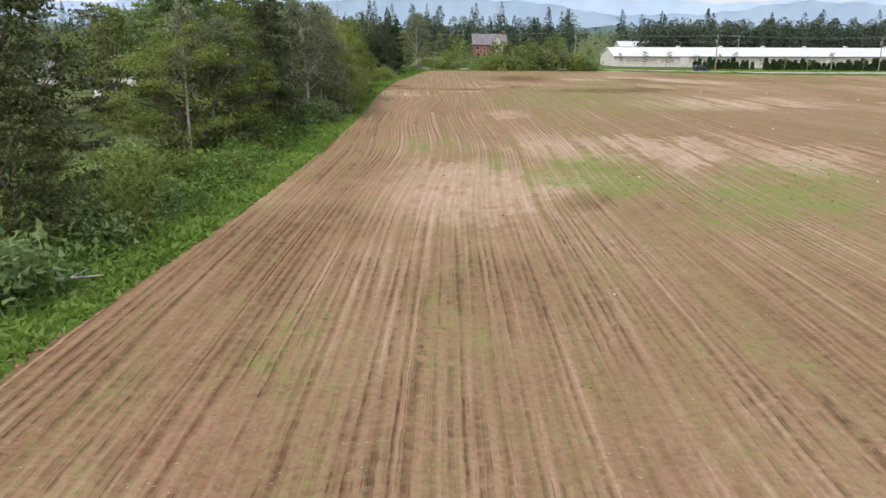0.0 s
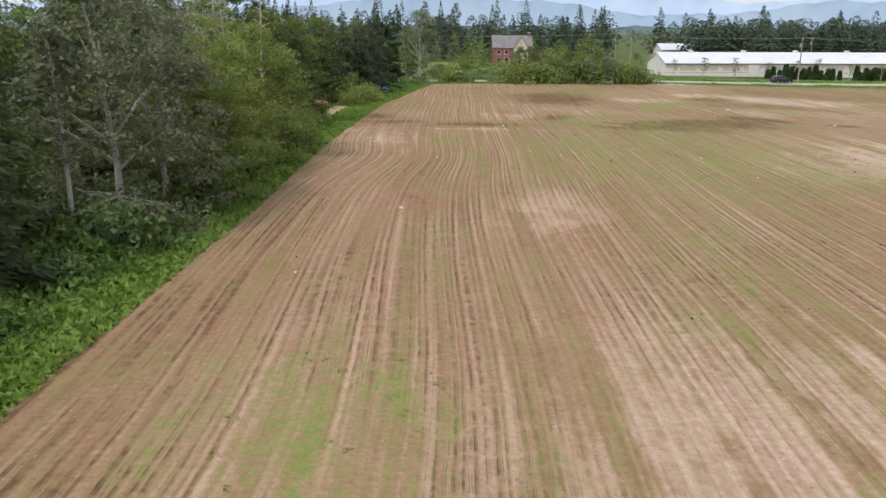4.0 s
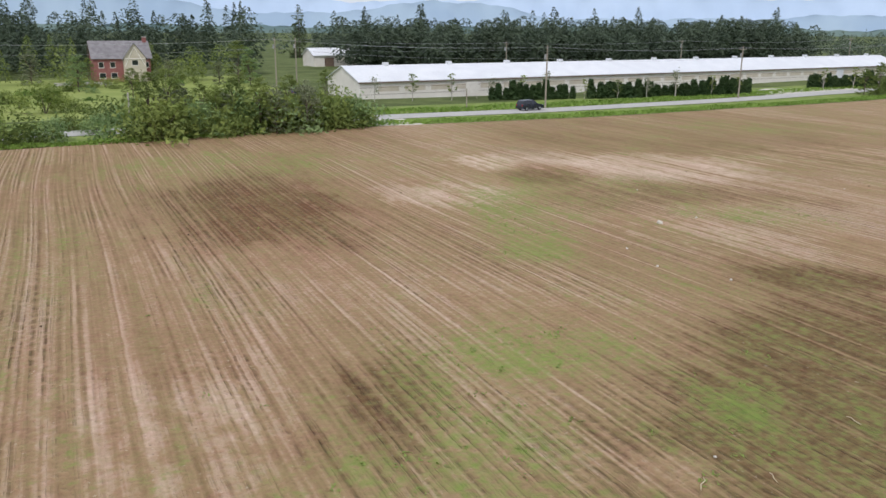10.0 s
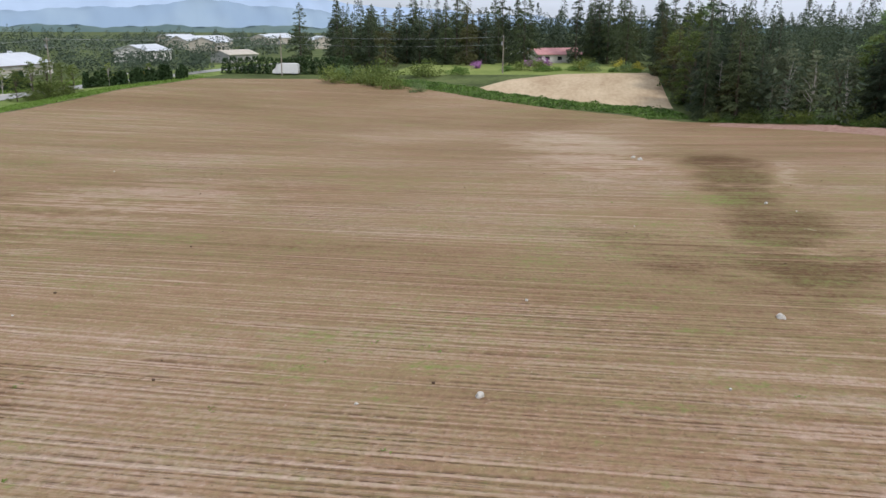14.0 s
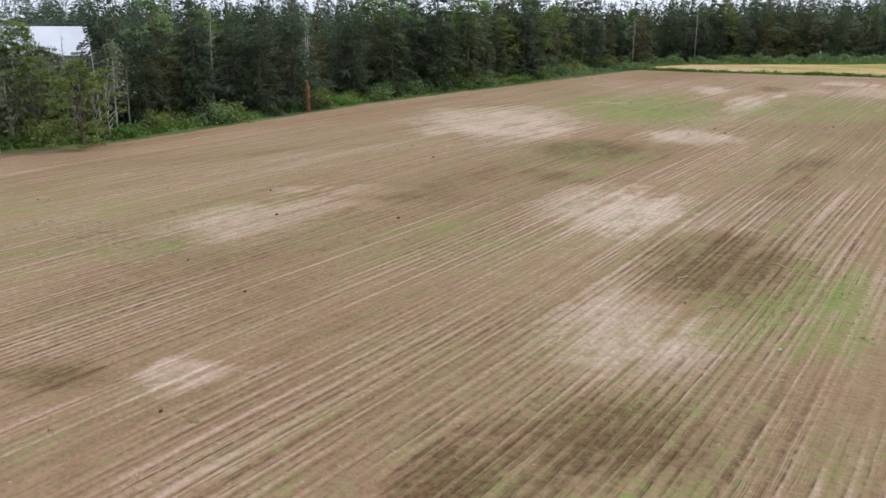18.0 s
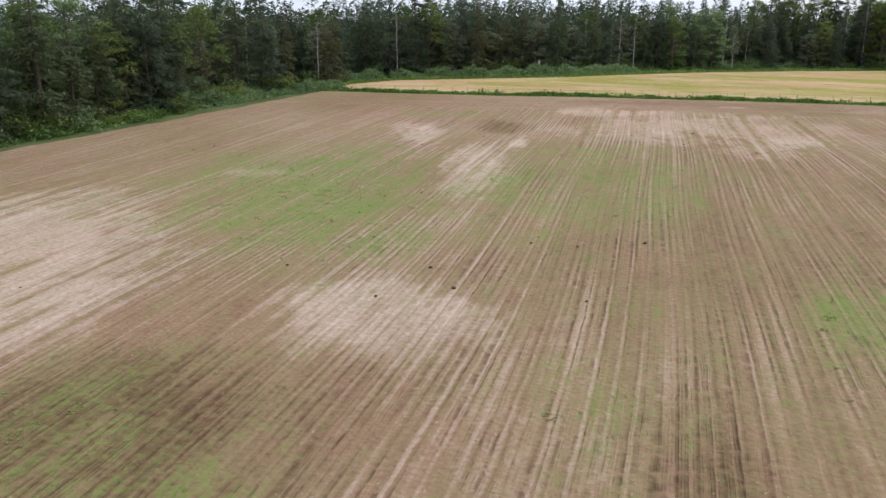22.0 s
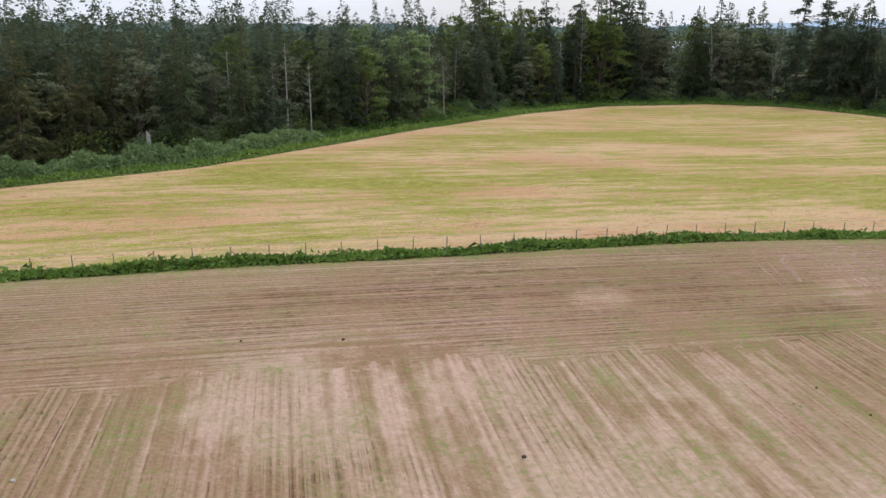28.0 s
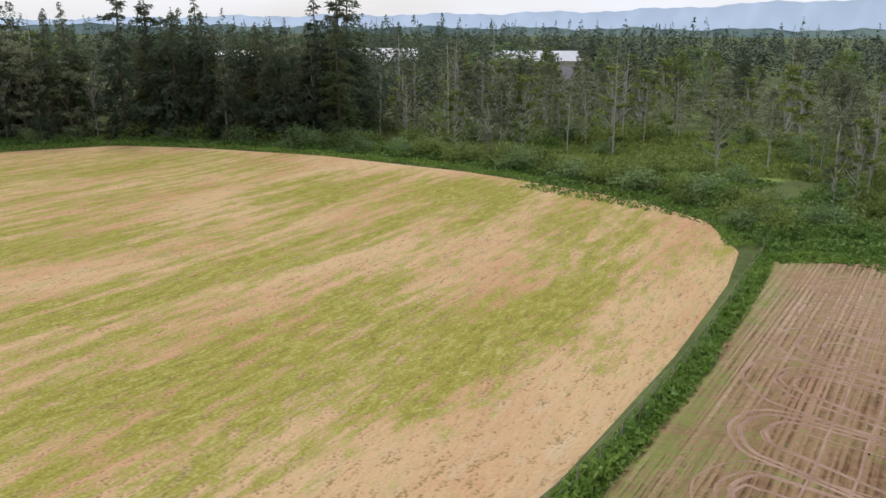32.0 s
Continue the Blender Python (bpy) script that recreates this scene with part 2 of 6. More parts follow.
def hay_material():
    """A mown meadow: bleached cut grass with tufts of fresh green showing through along the swaths."""
    m, n, l, b = shader("mown_hay", 0.95, 0.1)
    geo = n.new("ShaderNodeNewGeometry").outputs["Position"]
    turn = n.new("ShaderNodeMapping")
    turn.inputs["Rotation"].default_value = (0, 0, radians(-4))
    l.new(geo, turn.inputs["Vector"])
    v = turn.outputs["Vector"]
    add, mul, sub = (lambda p, q, o=o: sums(n, l, o, p, q) for o in ("ADD", "MULTIPLY", "SUBTRACT"))
    broad = grain(n, l, 0.05, 4, v, squeeze=(0.55, 1.5, 1.0), distortion=0.6)
    swath = grain(n, l, 0.42, 3, v, squeeze=(0.14, 1.7, 1.0))
    lot, tuft = grain(n, l, 0.75, 6, v, squeeze=(0.4, 1.4, 1.0)), grain(n, l, 2.0, 6, v, squeeze=(0.45, 1.3, 1.0))
    straw = grain(n, l, 6.0, 5, v)
    fresh = add(add(mul(sub(broad, 0.5), 4.2), mul(sub(swath, 0.48), 2.5)), add(mul(sub(lot, 0.5), 2.6), mul(sub(tuft, 0.5), 3.2)))
    fresh = add(sub(fresh, mul(attribute(n, "margin"), 0.85)), 0.08)
    tan = mixed(n, l, ranged(n, l, grain(n, l, 0.10, 5, v, squeeze=(0.5, 1.3, 1.0)), 0.42, 0.64), (0.575, 0.395, 0.218), (0.520, 0.305, 0.165))
    tan = mixed(n, l, ranged(n, l, lot, 0.52, 0.70, 0.0, 0.7), tan, (0.57, 0.445, 0.285))
    green = mixed(n, l, ranged(n, l, add(mul(tuft, 0.6), mul(straw, 0.4)), 0.30, 0.70), (0.185, 0.190, 0.024), (0.375, 0.355, 0.064))
    col = mixed(n, l, ranged(n, l, fresh, -0.36, 0.46, 0.0, 0.95), tan, green)
    crisp = add(mul(straw, 0.5), mul(tuft, 0.5))
    col = mixed(n, l, ranged(n, l, crisp, 0.52, 0.66, 0.0, 0.38), col, (0.62, 0.50, 0.32))
    # Dark flecks at the low spots paint in the small shadows between tufts.
    col = mixed(n, l, ranged(n, l, crisp, 0.46, 0.37, 0.0, 0.7), col, (0.190, 0.150, 0.055))
    l.new(col, b.inputs["Base Color"])
    bumped(n, l, b, add(tuft, mul(straw, 0.5)), 0.9, 0.2)
    return m


SOIL, HAY = soil_material(), hay_material()
GRASS = surface("rough_grass", (0.11, 0.165, 0.035), (0.235, 0.29, 0.085), 0.35, 0.95, 0.8, 0.15, 0.1)
LAWN = surface("mown_grass", (0.17, 0.22, 0.055), (0.28, 0.32, 0.10), 0.08, 0.95, 0.5, 0.08, 0.1)
DRY_GRASS = surface("bleached_grass", (0.40, 0.29, 0.18), (0.60, 0.48, 0.32), 0.09, 0.95, 0.5, 0.1, 0.1, squeeze=(0.5, 1.6, 1.0))
WASTE = surface("forest_floor", (0.055, 0.075, 0.025), (0.14, 0.17, 0.06), 0.12, 0.95, 0.8, 0.2, 0.1)
ASPHALT = surface("grey_asphalt", (0.34, 0.34, 0.33), (0.44, 0.43, 0.41), 0.8, 0.9, 0.2, 0.01)
STRIP = surface("weathered_mown_grass", (0.27, 0.23, 0.12), (0.42, 0.345, 0.215), 0.8, 0.95, 0.6, 0.05, 0.1)
GRAVEL = surface("pale_gravel", (0.46, 0.43, 0.38), (0.58, 0.55, 0.49), 1.5, 0.9, 0.4, 0.03)
TRACK = surface("pressed_soil", (0.250, 0.158, 0.112), (0.390, 0.270, 0.202), 0.7, 0.95, 0.5, 0.03, 0.1)
BARK = surface("bark", (0.09, 0.07, 0.05), (0.17, 0.14, 0.11), 3.0, 0.95, 0.6, 0.03)
PALE_BARK = surface("pale_bark", (0.32, 0.30, 0.26), (0.52, 0.49, 0.44), 2.0, 0.9, 0.4, 0.02)
RED_BARK = surface("split_red_wood", (0.20, 0.08, 0.045), (0.33, 0.15, 0.08), 2.0, 0.9, 0.4, 0.02)
WEATHERED = surface("weathered_wood", (0.22, 0.19, 0.15), (0.38, 0.34, 0.28), 4.0, 0.9, 0.4, 0.01)
NEEDLES = foliage("conifer_needles", (0.034, 0.056, 0.026), (0.185, 0.225, 0.105), 0.42, single=0.4)
DARKWOOD = foliage("shaded_wood_foliage", (0.030, 0.052, 0.034), (0.108, 0.142, 0.090), 0.25, single=0.16)
BLUE_NEEDLES = foliage("dark_conifer_needles", (0.030, 0.050, 0.030), (0.150, 0.188, 0.108), 0.42, single=0.4)
OLIVE_NEEDLES = foliage("brown_green_needles", (0.050, 0.056, 0.022), (0.215, 0.210, 0.085), 0.3, single=0.4)
DARK_LEAVES = foliage("dark_small_leaves", (0.024, 0.042, 0.012), (0.185, 0.215, 0.080), 0.25, 0.5, single=0.5)
LEAVES = foliage("broad_leaves", (0.042, 0.078, 0.018), (0.290, 0.350, 0.096), 0.38)
YOUNG = foliage("light_leaves", (0.080, 0.130, 0.026), (0.360, 0.420, 0.115), 0.38)
GREY_LEAVES = foliage("grey_green_leaves", (0.070, 0.090, 0.046), (0.345, 0.375, 0.230), 0.36)
BRAMBLE = foliage("bramble_leaves", (0.045, 0.105, 0.020), (0.240, 0.365, 0.080), 0.25)
BLADES = foliage("grass_blades", (0.100, 0.190, 0.025), (0.290, 0.420, 0.090), 0.35)
PALE_BRUSH = foliage("grey_brush_leaves", (0.110, 0.185, 0.065), (0.32, 0.42, 0.18), 0.35)
CEDAR = foliage("cedar_sprays", (0.024, 0.055, 0.020), (0.075, 0.120, 0.042), 0.15)
# Distance haze is mixed into these greens, which makes them paler and bluer.
HAZED_WOOD = foliage("hazed_far_foliage", (0.045, 0.074, 0.052), (0.160, 0.195, 0.130), 0.15, single=0.25)
BLOSSOM = foliage("purple_blossom", (0.30, 0.12, 0.30), (0.55, 0.30, 0.55), 0.2)
GOLD = foliage("yellow_leaves", (0.40, 0.36, 0.05), (0.60, 0.55, 0.10), 0.3)
WHITE_METAL = surface("white_metal_sheet", (0.58, 0.60, 0.64), (0.68, 0.70, 0.73), 0.3, 0.45, 0.05, 0.01, 0.4)
WHITE_PAINT = surface("white_paint", (0.64, 0.61, 0.57), (0.76, 0.73, 0.69), 0.4, 0.7, 0.1, 0.01)
BROWN_TRIM = surface("brown_trim", (0.13, 0.09, 0.07), (0.19, 0.14, 0.11), 2.0, 0.7, 0.1, 0.01)
GREY_ROOF = surface("grey_shingle_roof", (0.16, 0.15, 0.16), (0.26, 0.25, 0.26), 0.9, 0.9, 0.4, 0.03)
RED_WALL = surface("dark_red_siding", (0.22, 0.085, 0.085), (0.32, 0.14, 0.13), 1.0, 0.8, 0.2, 0.01)
PINK_ROOF = surface("faded_pink_roof", (0.46, 0.21, 0.21), (0.60, 0.33, 0.32), 0.8, 0.8, 0.2, 0.01)
BEIGE = surface("beige_siding", (0.48, 0.43, 0.35), (0.58, 0.53, 0.45), 0.8, 0.8, 0.1, 0.01)
CONCRETE = surface("grey_concrete", (0.36, 0.35, 0.33), (0.46, 0.45, 0.42), 1.0, 0.9, 0.2, 0.01)
BLUE_TARP = surface("blue_tarpaulin", (0.03, 0.10, 0.42), (0.06, 0.18, 0.55), 2.0, 0.5, 0.5, 0.05)
ORANGE = surface("orange_brown_boards", (0.36, 0.17, 0.075), (0.48, 0.25, 0.12), 2.0, 0.6, 0.1, 0.01)
YELLOW = surface("yellow_sign_paint", (0.72, 0.42, 0.03), (0.80, 0.50, 0.05), 2.0, 0.5, 0.0)
DARK_PAINT = surface("dark_blue_car_paint", (0.010, 0.013, 0.022), (0.016, 0.020, 0.032), 2.0, 0.25, 0.0, specular=0.6)
WHITE_CAR = surface("white_car_paint", (0.72, 0.72, 0.71), (0.78, 0.78, 0.77), 2.0, 0.3, 0.0, specular=0.5)
GLASS = surface("dark_window_glass", (0.02, 0.025, 0.03), (0.03, 0.035, 0.04), 1.0, 0.08, 0.0, specular=0.7)
RUBBER = surface("black_rubber", (0.015, 0.015, 0.015), (0.03, 0.03, 0.03), 6.0, 0.8, 0.2, 0.005)
STEEL = surface("dull_steel", (0.30, 0.31, 0.32), (0.42, 0.43, 0.44), 4.0, 0.45, 0.05, 0.005, metallic=0.8)
RED_LENS = surface("red_lamp_lens", (0.35, 0.01, 0.01), (0.45, 0.02, 0.02), 3.0, 0.2, 0.0)
STONE = surface("pale_stone", (0.45, 0.42, 0.37), (0.60, 0.57, 0.51), 6.0, 0.9, 0.4, 0.02)
CLOD = surface("dark_clod", (0.07, 0.045, 0.028), (0.13, 0.085, 0.055), 7.0, 0.95, 0.5, 0.02)
STRAW = surface("pale_straw_stalk", (0.50, 0.42, 0.28), (0.62, 0.54, 0.38), 5.0, 0.9, 0.2, 0.01)
RUBBLE = surface("reddish_rubble", (0.27, 0.152, 0.112), (0.41, 0.270, 0.212), 1.5, 0.9, 0.6, 0.08)

# ---- the lie of the land ----
SWELLS = [
    (-20, 30, -1.43),
    (30, 30, 0.53),
    (80, 30, 0.84),
    (130, 30, -0.88),
    (-20, 100, 0.74),
    (30, 100, 0.19),
    (80, 100, -1.23),
    (130, 100, 0.75),
    (-20, 170, -0.04),
    (30, 170, 0.48),
    (80, 170, -0.85),
    (130, 170, -0.46),
    (190, 140, -4.68),
    (240, 140, 2.57),
    (30, 240, 0.86),
    (80, 240, -0.53),
    (150, 240, -0.66),
    (20, -40, -0.89),
    (70, -40, 0.48),
    (120, -40, -0.47),
    (-20, -40, 1.46),
    (20, -110, -1.01),
    (70, -110, 0.46),
    (120, -110, 1.05),
    (190, 70, -2.06),
    (190, 210, -0.68),
]


def rise(x, y):
    """The ground's height: a gentle tilt with broad swells, level far out."""
    x, y = np.asarray(x, float), np.asarray(y, float)
    z = 0.39 + 0.0047 * np.clip(x, -250, 300) - 0.0121 * np.clip(y, -200, 300)
    for a, b, high in SWELLS:
        z = z + high * np.exp(-((x - a) ** 2 + (y - b) ** 2) / 4050.0)
    return z


def on(x, y, up=0.0):
    return (float(x), float(y), float(rise(x, y)) + up)


def mesh_of(name, verts, faces, *materials, smooth=False):
    me = bpy.data.meshes.new(name)
    me.from_pydata(np.asarray(verts, float).tolist(), [], faces.tolist() if hasattr(faces, "tolist") else faces)
    for m in materials:
        me.materials.append(m)
    if smooth:
        me.shade_smooth()
    me.update()
    return me


def grid_faces(rows, cols):
    k = np.arange(rows * cols).reshape(rows, cols)
    return np.stack([k[:-1, :-1], k[:-1, 1:], k[1:, 1:], k[1:, :-1]], -1).reshape(-1, 4)


def sheet(name, xs, ys, lift, material, edge_drop=0.0):
    """A sheet over a grid of places that follows the land."""
    z = rise(xs, ys) + lift
    if edge_drop:
        z[0], z[-1], z[:, 0], z[:, -1] = z[0] - edge_drop, z[-1] - edge_drop, z[:, 0] - edge_drop, z[:, -1] - edge_drop
    me = mesh_of(name, np.stack([xs, ys, z], -1).reshape(-1, 3), grid_faces(*xs.shape), material, smooth=True)
    return new(name, me)


def values(ob, name, data):
    a = ob.data.attributes.new(name, "FLOAT", "POINT")
    a.data.foreach_set("value", np.asarray(data, np.float32).ravel())


def spans(core_from, core_to, step, far):
    core = np.arange(core_from, core_to + step / 2, step)
    out = np.geomspace(step, far, 26)
    return np.concatenate([core_from - out[::-1], core, core_to + out])


gx, gy = np.meshgrid(spans(-140, 320, 6.0, 4300), spans(-260, 420, 6.0, 4300))
ground = tagged(sheet("ground", gx, gy, 0.0, WASTE), "rough green ground under trees and scrub", "ground", kind="structure")

WEST_Y = (-60, -44, -38, -30, -10, 10, 22, 45, 66, 92, 116, 146, 166, 182, 200, 217, 260)
WEST_X = (2, 2, -2, -6, -11, -13, -13, -11.5, -10.5, -10, -10.5, -10.5, -10, -8.5, -7, -5, -5)
EAST_Y = (-60, -40, 0, 34, 75, 88, 108, 129, 140, 150, 164, 181, 207, 240, 260)
EAST_X = (132, 133, 138, 143, 143, 150, 172, 177, 187, 192, 201, 214, 230, 227, 227)
NORTH_X, NORTH_Y = (-20, -5, 40, 75, 116, 160, 196, 230), (216, 217, 224, 229, 237, 241, 246, 242)
FENCE_X = (-30, 0, 10, 25, 40, 54, 64, 75, 83, 93, 106, 130, 150)
FENCE_Y = (-46.5, -45, -44.2, -43.4, -43.3, -44.4, -44.1, -42.9, -42.6, -42.3, -41.5, -42.5, -44)


def wobble(x, y, size, seed=0.0):
    """A wavering of about one unit, for edges that no ruler drew."""
    return np.sin(x / size + 1.3 * seed) * np.cos(y / (0.7 * size) + 2.1 * seed) + 0.5 * np.sin((x + y) / (0.31 * size) + seed)


v, u = np.meshgrid(np.linspace(0, 1, 260), np.linspace(0, 1, 230), indexing="ij")
fy = -42 + v * 284
for _ in range(6):
    fx = np.interp(fy, WEST_Y, WEST_X) + u * (np.interp(fy, EAST_Y, EAST_X) - np.interp(fy, WEST_Y, WEST_X))
    south, north = np.interp(fx, FENCE_X, FENCE_Y) + 0.35, np.interp(fx, NORTH_X, NORTH_Y)
    fy = south + v * (north - south)
rim = np.minimum(np.minimum(u, 1 - u) * 150, np.minimum(v, 1 - v) * 280)
loose = np.clip(1 - rim / 6, 0, 1)
fx, fy = fx + 0.3 * loose * wobble(fx, fy, 3), fy + 0.2 * loose * wobble(fx, fy, 3, 2)
field = tagged(sheet("ploughed_field", fx, fy, 0.07, SOIL, 0.09), "tilled brown field with drilled rows and weedy patches", "field", kind="structure")


def patches(x, y, spots):
    """The sum of soft oval spots, each (x, y, half length along x, along y, turn in degrees, strength), frayed at the rim."""
    out = np.zeros_like(x)
    fray = 0.3 * wobble(x, y, 3.1, 1) + 0.3 * wobble(x, y, 1.3, 3)
    for a, b, p, q, turn, s in spots:
        c, k = math.cos(radians(turn)), math.sin(radians(turn))
        r = np.sqrt((((x - a) * c + (y - b) * k) / p) ** 2 + ((-(x - a) * k + (y - b) * c) / q) ** 2)
        out = np.maximum(out, s * np.clip(1.6 - r - 0.5 * fray, 0, 1))
    return out


WEED_A = (
    (10, 54.9, 6.4, 4, 76, 1), (20.7, 47.7, 10, 4.7, 62, 0.9), (18.4, 110.9, 15.6, 10.3, -136, 0.6), (-4.4, 22.2, 4.6, 1.6, 102, 0.55), (-0.1, 23.2, 3.1, 1, 91, 0.55), (9, 53.8, 3.7, 2.1, 71, 0.9), (10.7, 47.8, 3, 2.1, 48, 1),
    (-2, 67.7, 4.6, 3.1, 99, 0.6), (3.1, 58.9, 4.4, 1, 88, 0.6), (18.8, 121.3, 18, 6.5, 76, 0.6), (12.8, 81.8, 9.7, 3.2, 78, 0.4), (0.5, 122.5, 4.7, 1.7, 90, 0.9), (15.8, 124.4, 9.1, 5, 63, 0.8), (17.4, 114, 7.2, 2.8, 63, 0.6),
)
WEED_B = (
    (0.2, 124, 5.1, 1.5, 90, 0.8), (13.6, 140.3, 4.6, 2.9, 57, 0.9), (12.9, 123, 5.6, 3, 51, 0.7), (36.4, 174.8, 9, 4.5, 50, 0.5), (11.6, 198.5, 7.9, 4.4, 80, 0.5), (19.3, 198.7, 10.5, 6.7, 151, 0.5), (31, 168.1, 7.8, 2.6, 58, 0.9),
    (18.1, 148, 4.3, 2.9, 162, 0.9), (23.5, 141.4, 2, 1.3, 175, 0.8), (11.5, 141.8, 1.8, 1, 155, 0.9), (47.5, 176.9, 4.4, 3.8, 124, 0.6), (48.3, 164.6, 4.7, 3.9, 151, 0.7), (31.9, 173.2, 6.8, 1.9, 65, 0.7), (28.6, 163.1, 4.7, 2.1, 65, 0.8),
)
WEED_C = (
    (40.2, 143.8, 1.1, 1, 167, 0.7), (97.3, 211.6, 13.5, 9.4, 149, 0.6), (61.3, 152.8, 6.5, 3.9, 155, 0.3), (113.8, 98.7, 12.6, 7.8, 58, 0.35), (98.5, 134.9, 3.2, 2, 50, 0.5), (74.1, 93.5, 2.9, 1.5, 99, 0.6), (71.8, 89.5, 5.9, 1.5, 99, 0.8),
    (104.4, 24.3, 14.4, 8.8, 111, 0.9), (87.2, 25, 9.1, 5.3, 95, 0.7), (92.3, 91.4, 5.2, 3.6, -156, 0.45), (97.4, 62.4, 6.1, 5.8, -161, 0.5), (103.9, 99.6, 4.2, 2.1, -160, 0.6), (102.5, 30.8, 11.1, 6, 119, 1), (94.5, 40.2, 3, 1.8, 113, 0.9),
)
WEED_D = (
    (97, 62.4, 4.5, 3.1, 153, 0.6), (85, 20.7, 12.9, 7, 95, 0.7), (71.8, 46.4, 4, 2.2, 76, 1), (82.1, 54.7, 3.2, 1.4, 97, 0.4), (107, 17.3, 4.4, 2.9, 145, 1.1), (105.7, 25.9, 3.8, 2.1, 140, 0.9), (88.8, 18, 5.6, 1.9, 96, 0.8),
    (83.6, 21.6, 2.8, 1.4, 83, 0.8), (107.3, -18.4, 5.1, 4, 121, 0.6), (99.1, 31.4, 3.5, 2.4, 157, 0.4), (103.4, -19.1, 5.8, 3.8, 139, 0.6),
)
DAMP_A = (
    (28, 141, 10.1, 4.8, -146, 0.9), (-7.8, 33.6, 5.2, 1.9, 105, 0.5), (1.6, 28.5, 5.1, 3, 87, 0.4), (8.5, 44.5, 2.5, 1.6, 62, 0.6), (24.2, 136.8, 6.2, 2.3, -165, 0.8), (4.4, 136.9, 3.9, 1.6, -179, 0.9), (23.8, 139.1, 2.3, 1.3, -152, 1),
    (-9.4, 146.6, 3.5, 2, 108, 0.7), (15.5, 181.7, 8.8, 6, 68, 0.6), (-6, 139, 3, 1.5, 176, 0.6), (12.2, 145.2, 3.4, 1.7, 70, 0.6), (16.5, 176, 10.1, 4.7, 79, 0.7), (42.2, 183.2, 4.8, 3.5, -147, 1), (42, 173, 6.8, 4.3, 177, 0.6),
)
DAMP_B = (
    (24.9, 138.8, 2.3, 1.4, -165, 1.1), (13.1, 147, 2.8, 1.8, 73, 0.7), (36.8, 151.2, 3.4, 2, -176, 0.6), (42.5, 183.2, 5.7, 3, 63, 0.9), (49.5, 171.9, 8, 3.8, 136, 0.6), (38.7, 150.6, 3.5, 1.9, 140, 1), (47.3, 145.8, 1.5, 1, 154, 1.1),
    (118.2, 131, 7.4, 3.4, 179, 1.1), (99.1, 132.2, 6.5, 2.5, 174, 1), (86.3, 132.5, 4.3, 2.1, 172, 1), (76.7, 132.9, 3.1, 2.5, 179, 1.1), (81.8, 138.9, 4.8, 2.8, 55, 0.45), (75.2, 136.9, 4.1, 1.6, 64, 0.6), (76.5, 110.2, 3.4, 1.4, 127, 0.8),
)
DAMP_C = (
    (76.9, 87.6, 4.9, 2.9, 98, 1), (74.8, 105, 2.4, 2, 62, 0.8), (91.9, 111.3, 2.2, 1.1, -157, 0.7), (100.6, 81.8, 4.3, 2.3, -156, 0.4), (95.8, 59.8, 5.7, 4.1, 146, 0.7), (78.3, 62.6, 6.2, 1.6, 93, 0.6), (93, 72.1, 2.6, 1.7, 168, 0.5),
    (96.4, -6, 4.8, 2.3, 101, 0.6), (65.6, -18.9, 5.4, 2.8, 49, 0.5), (88.8, -12.4, 4.5, 1.9, 91, 0.4), (61.3, -28, 3.4, 2.1, -153, 0.6), (88.7, -35.8, 4.3, 1, 164, 0.5), (50, -34, 46, 6, 0, 0.22),
)
PALE_A = (
    (1.2, 49.7, 8.6, 6, 91, 1), (15.8, 66.7, 10, 6.8, -171, 0.7), (27.6, 59.3, 8.3, 4, 58, 0.8), (45.7, 119.2, 19.2, 8.2, -145, 0.7), (-9.7, 47.1, 4.9, 3.2, 114, 0.6), (2.3, 47.1, 7.1, 4.1, 89, 0.9), (13.4, 63.2, 6.2, 4.5, 50, 0.8),
    (19.6, 61.1, 6.7, 1.9, 64, 0.8), (7.1, 92.6, 5.2, 2.2, 84, 0.6), (1.1, 132.3, 7, 1, 180, 0.8), (-4.6, 123.2, 4.8, 2.3, 105, 0.7), (-10, 130.2, 1.9, 1.1, 118, 0.7), (56.6, 186.1, 12.7, 5.8, 173, 0.8), (30.8, 177.9, 4.8, 4.1, 177, 0.7),
)
PALE_B = (
    (18.9, 138.8, 1.2, 1, 161, 0.9), (6.7, 146.7, 4.1, 2.7, 99, 0.5), (54.8, 185.2, 9.1, 6.4, 134, 0.9), (40.8, 191.6, 5, 3, 76, 0.9), (39.9, 160, 4.7, 3.7, 137, 0.5), (85.3, 182.6, 13.7, 8.4, 149, 0.5), (133.1, 144.9, 19.2, 6.9, -171, 0.9),
    (106.2, 127.6, 10.5, 1.2, 168, 0.8), (82.6, 130.2, 3.6, 1, 163, 0.7), (103.1, 90.4, 6, 3.4, 67, 0.6), (88, 108.9, 1.7, 1, 70, 1), (70.6, 130.2, 2.1, 1.3, 69, 0.8), (114.8, 44.8, 12.2, 7.5, 128, 1.1), (103.4, 93, 4.3, 3, 164, 0.9),
)
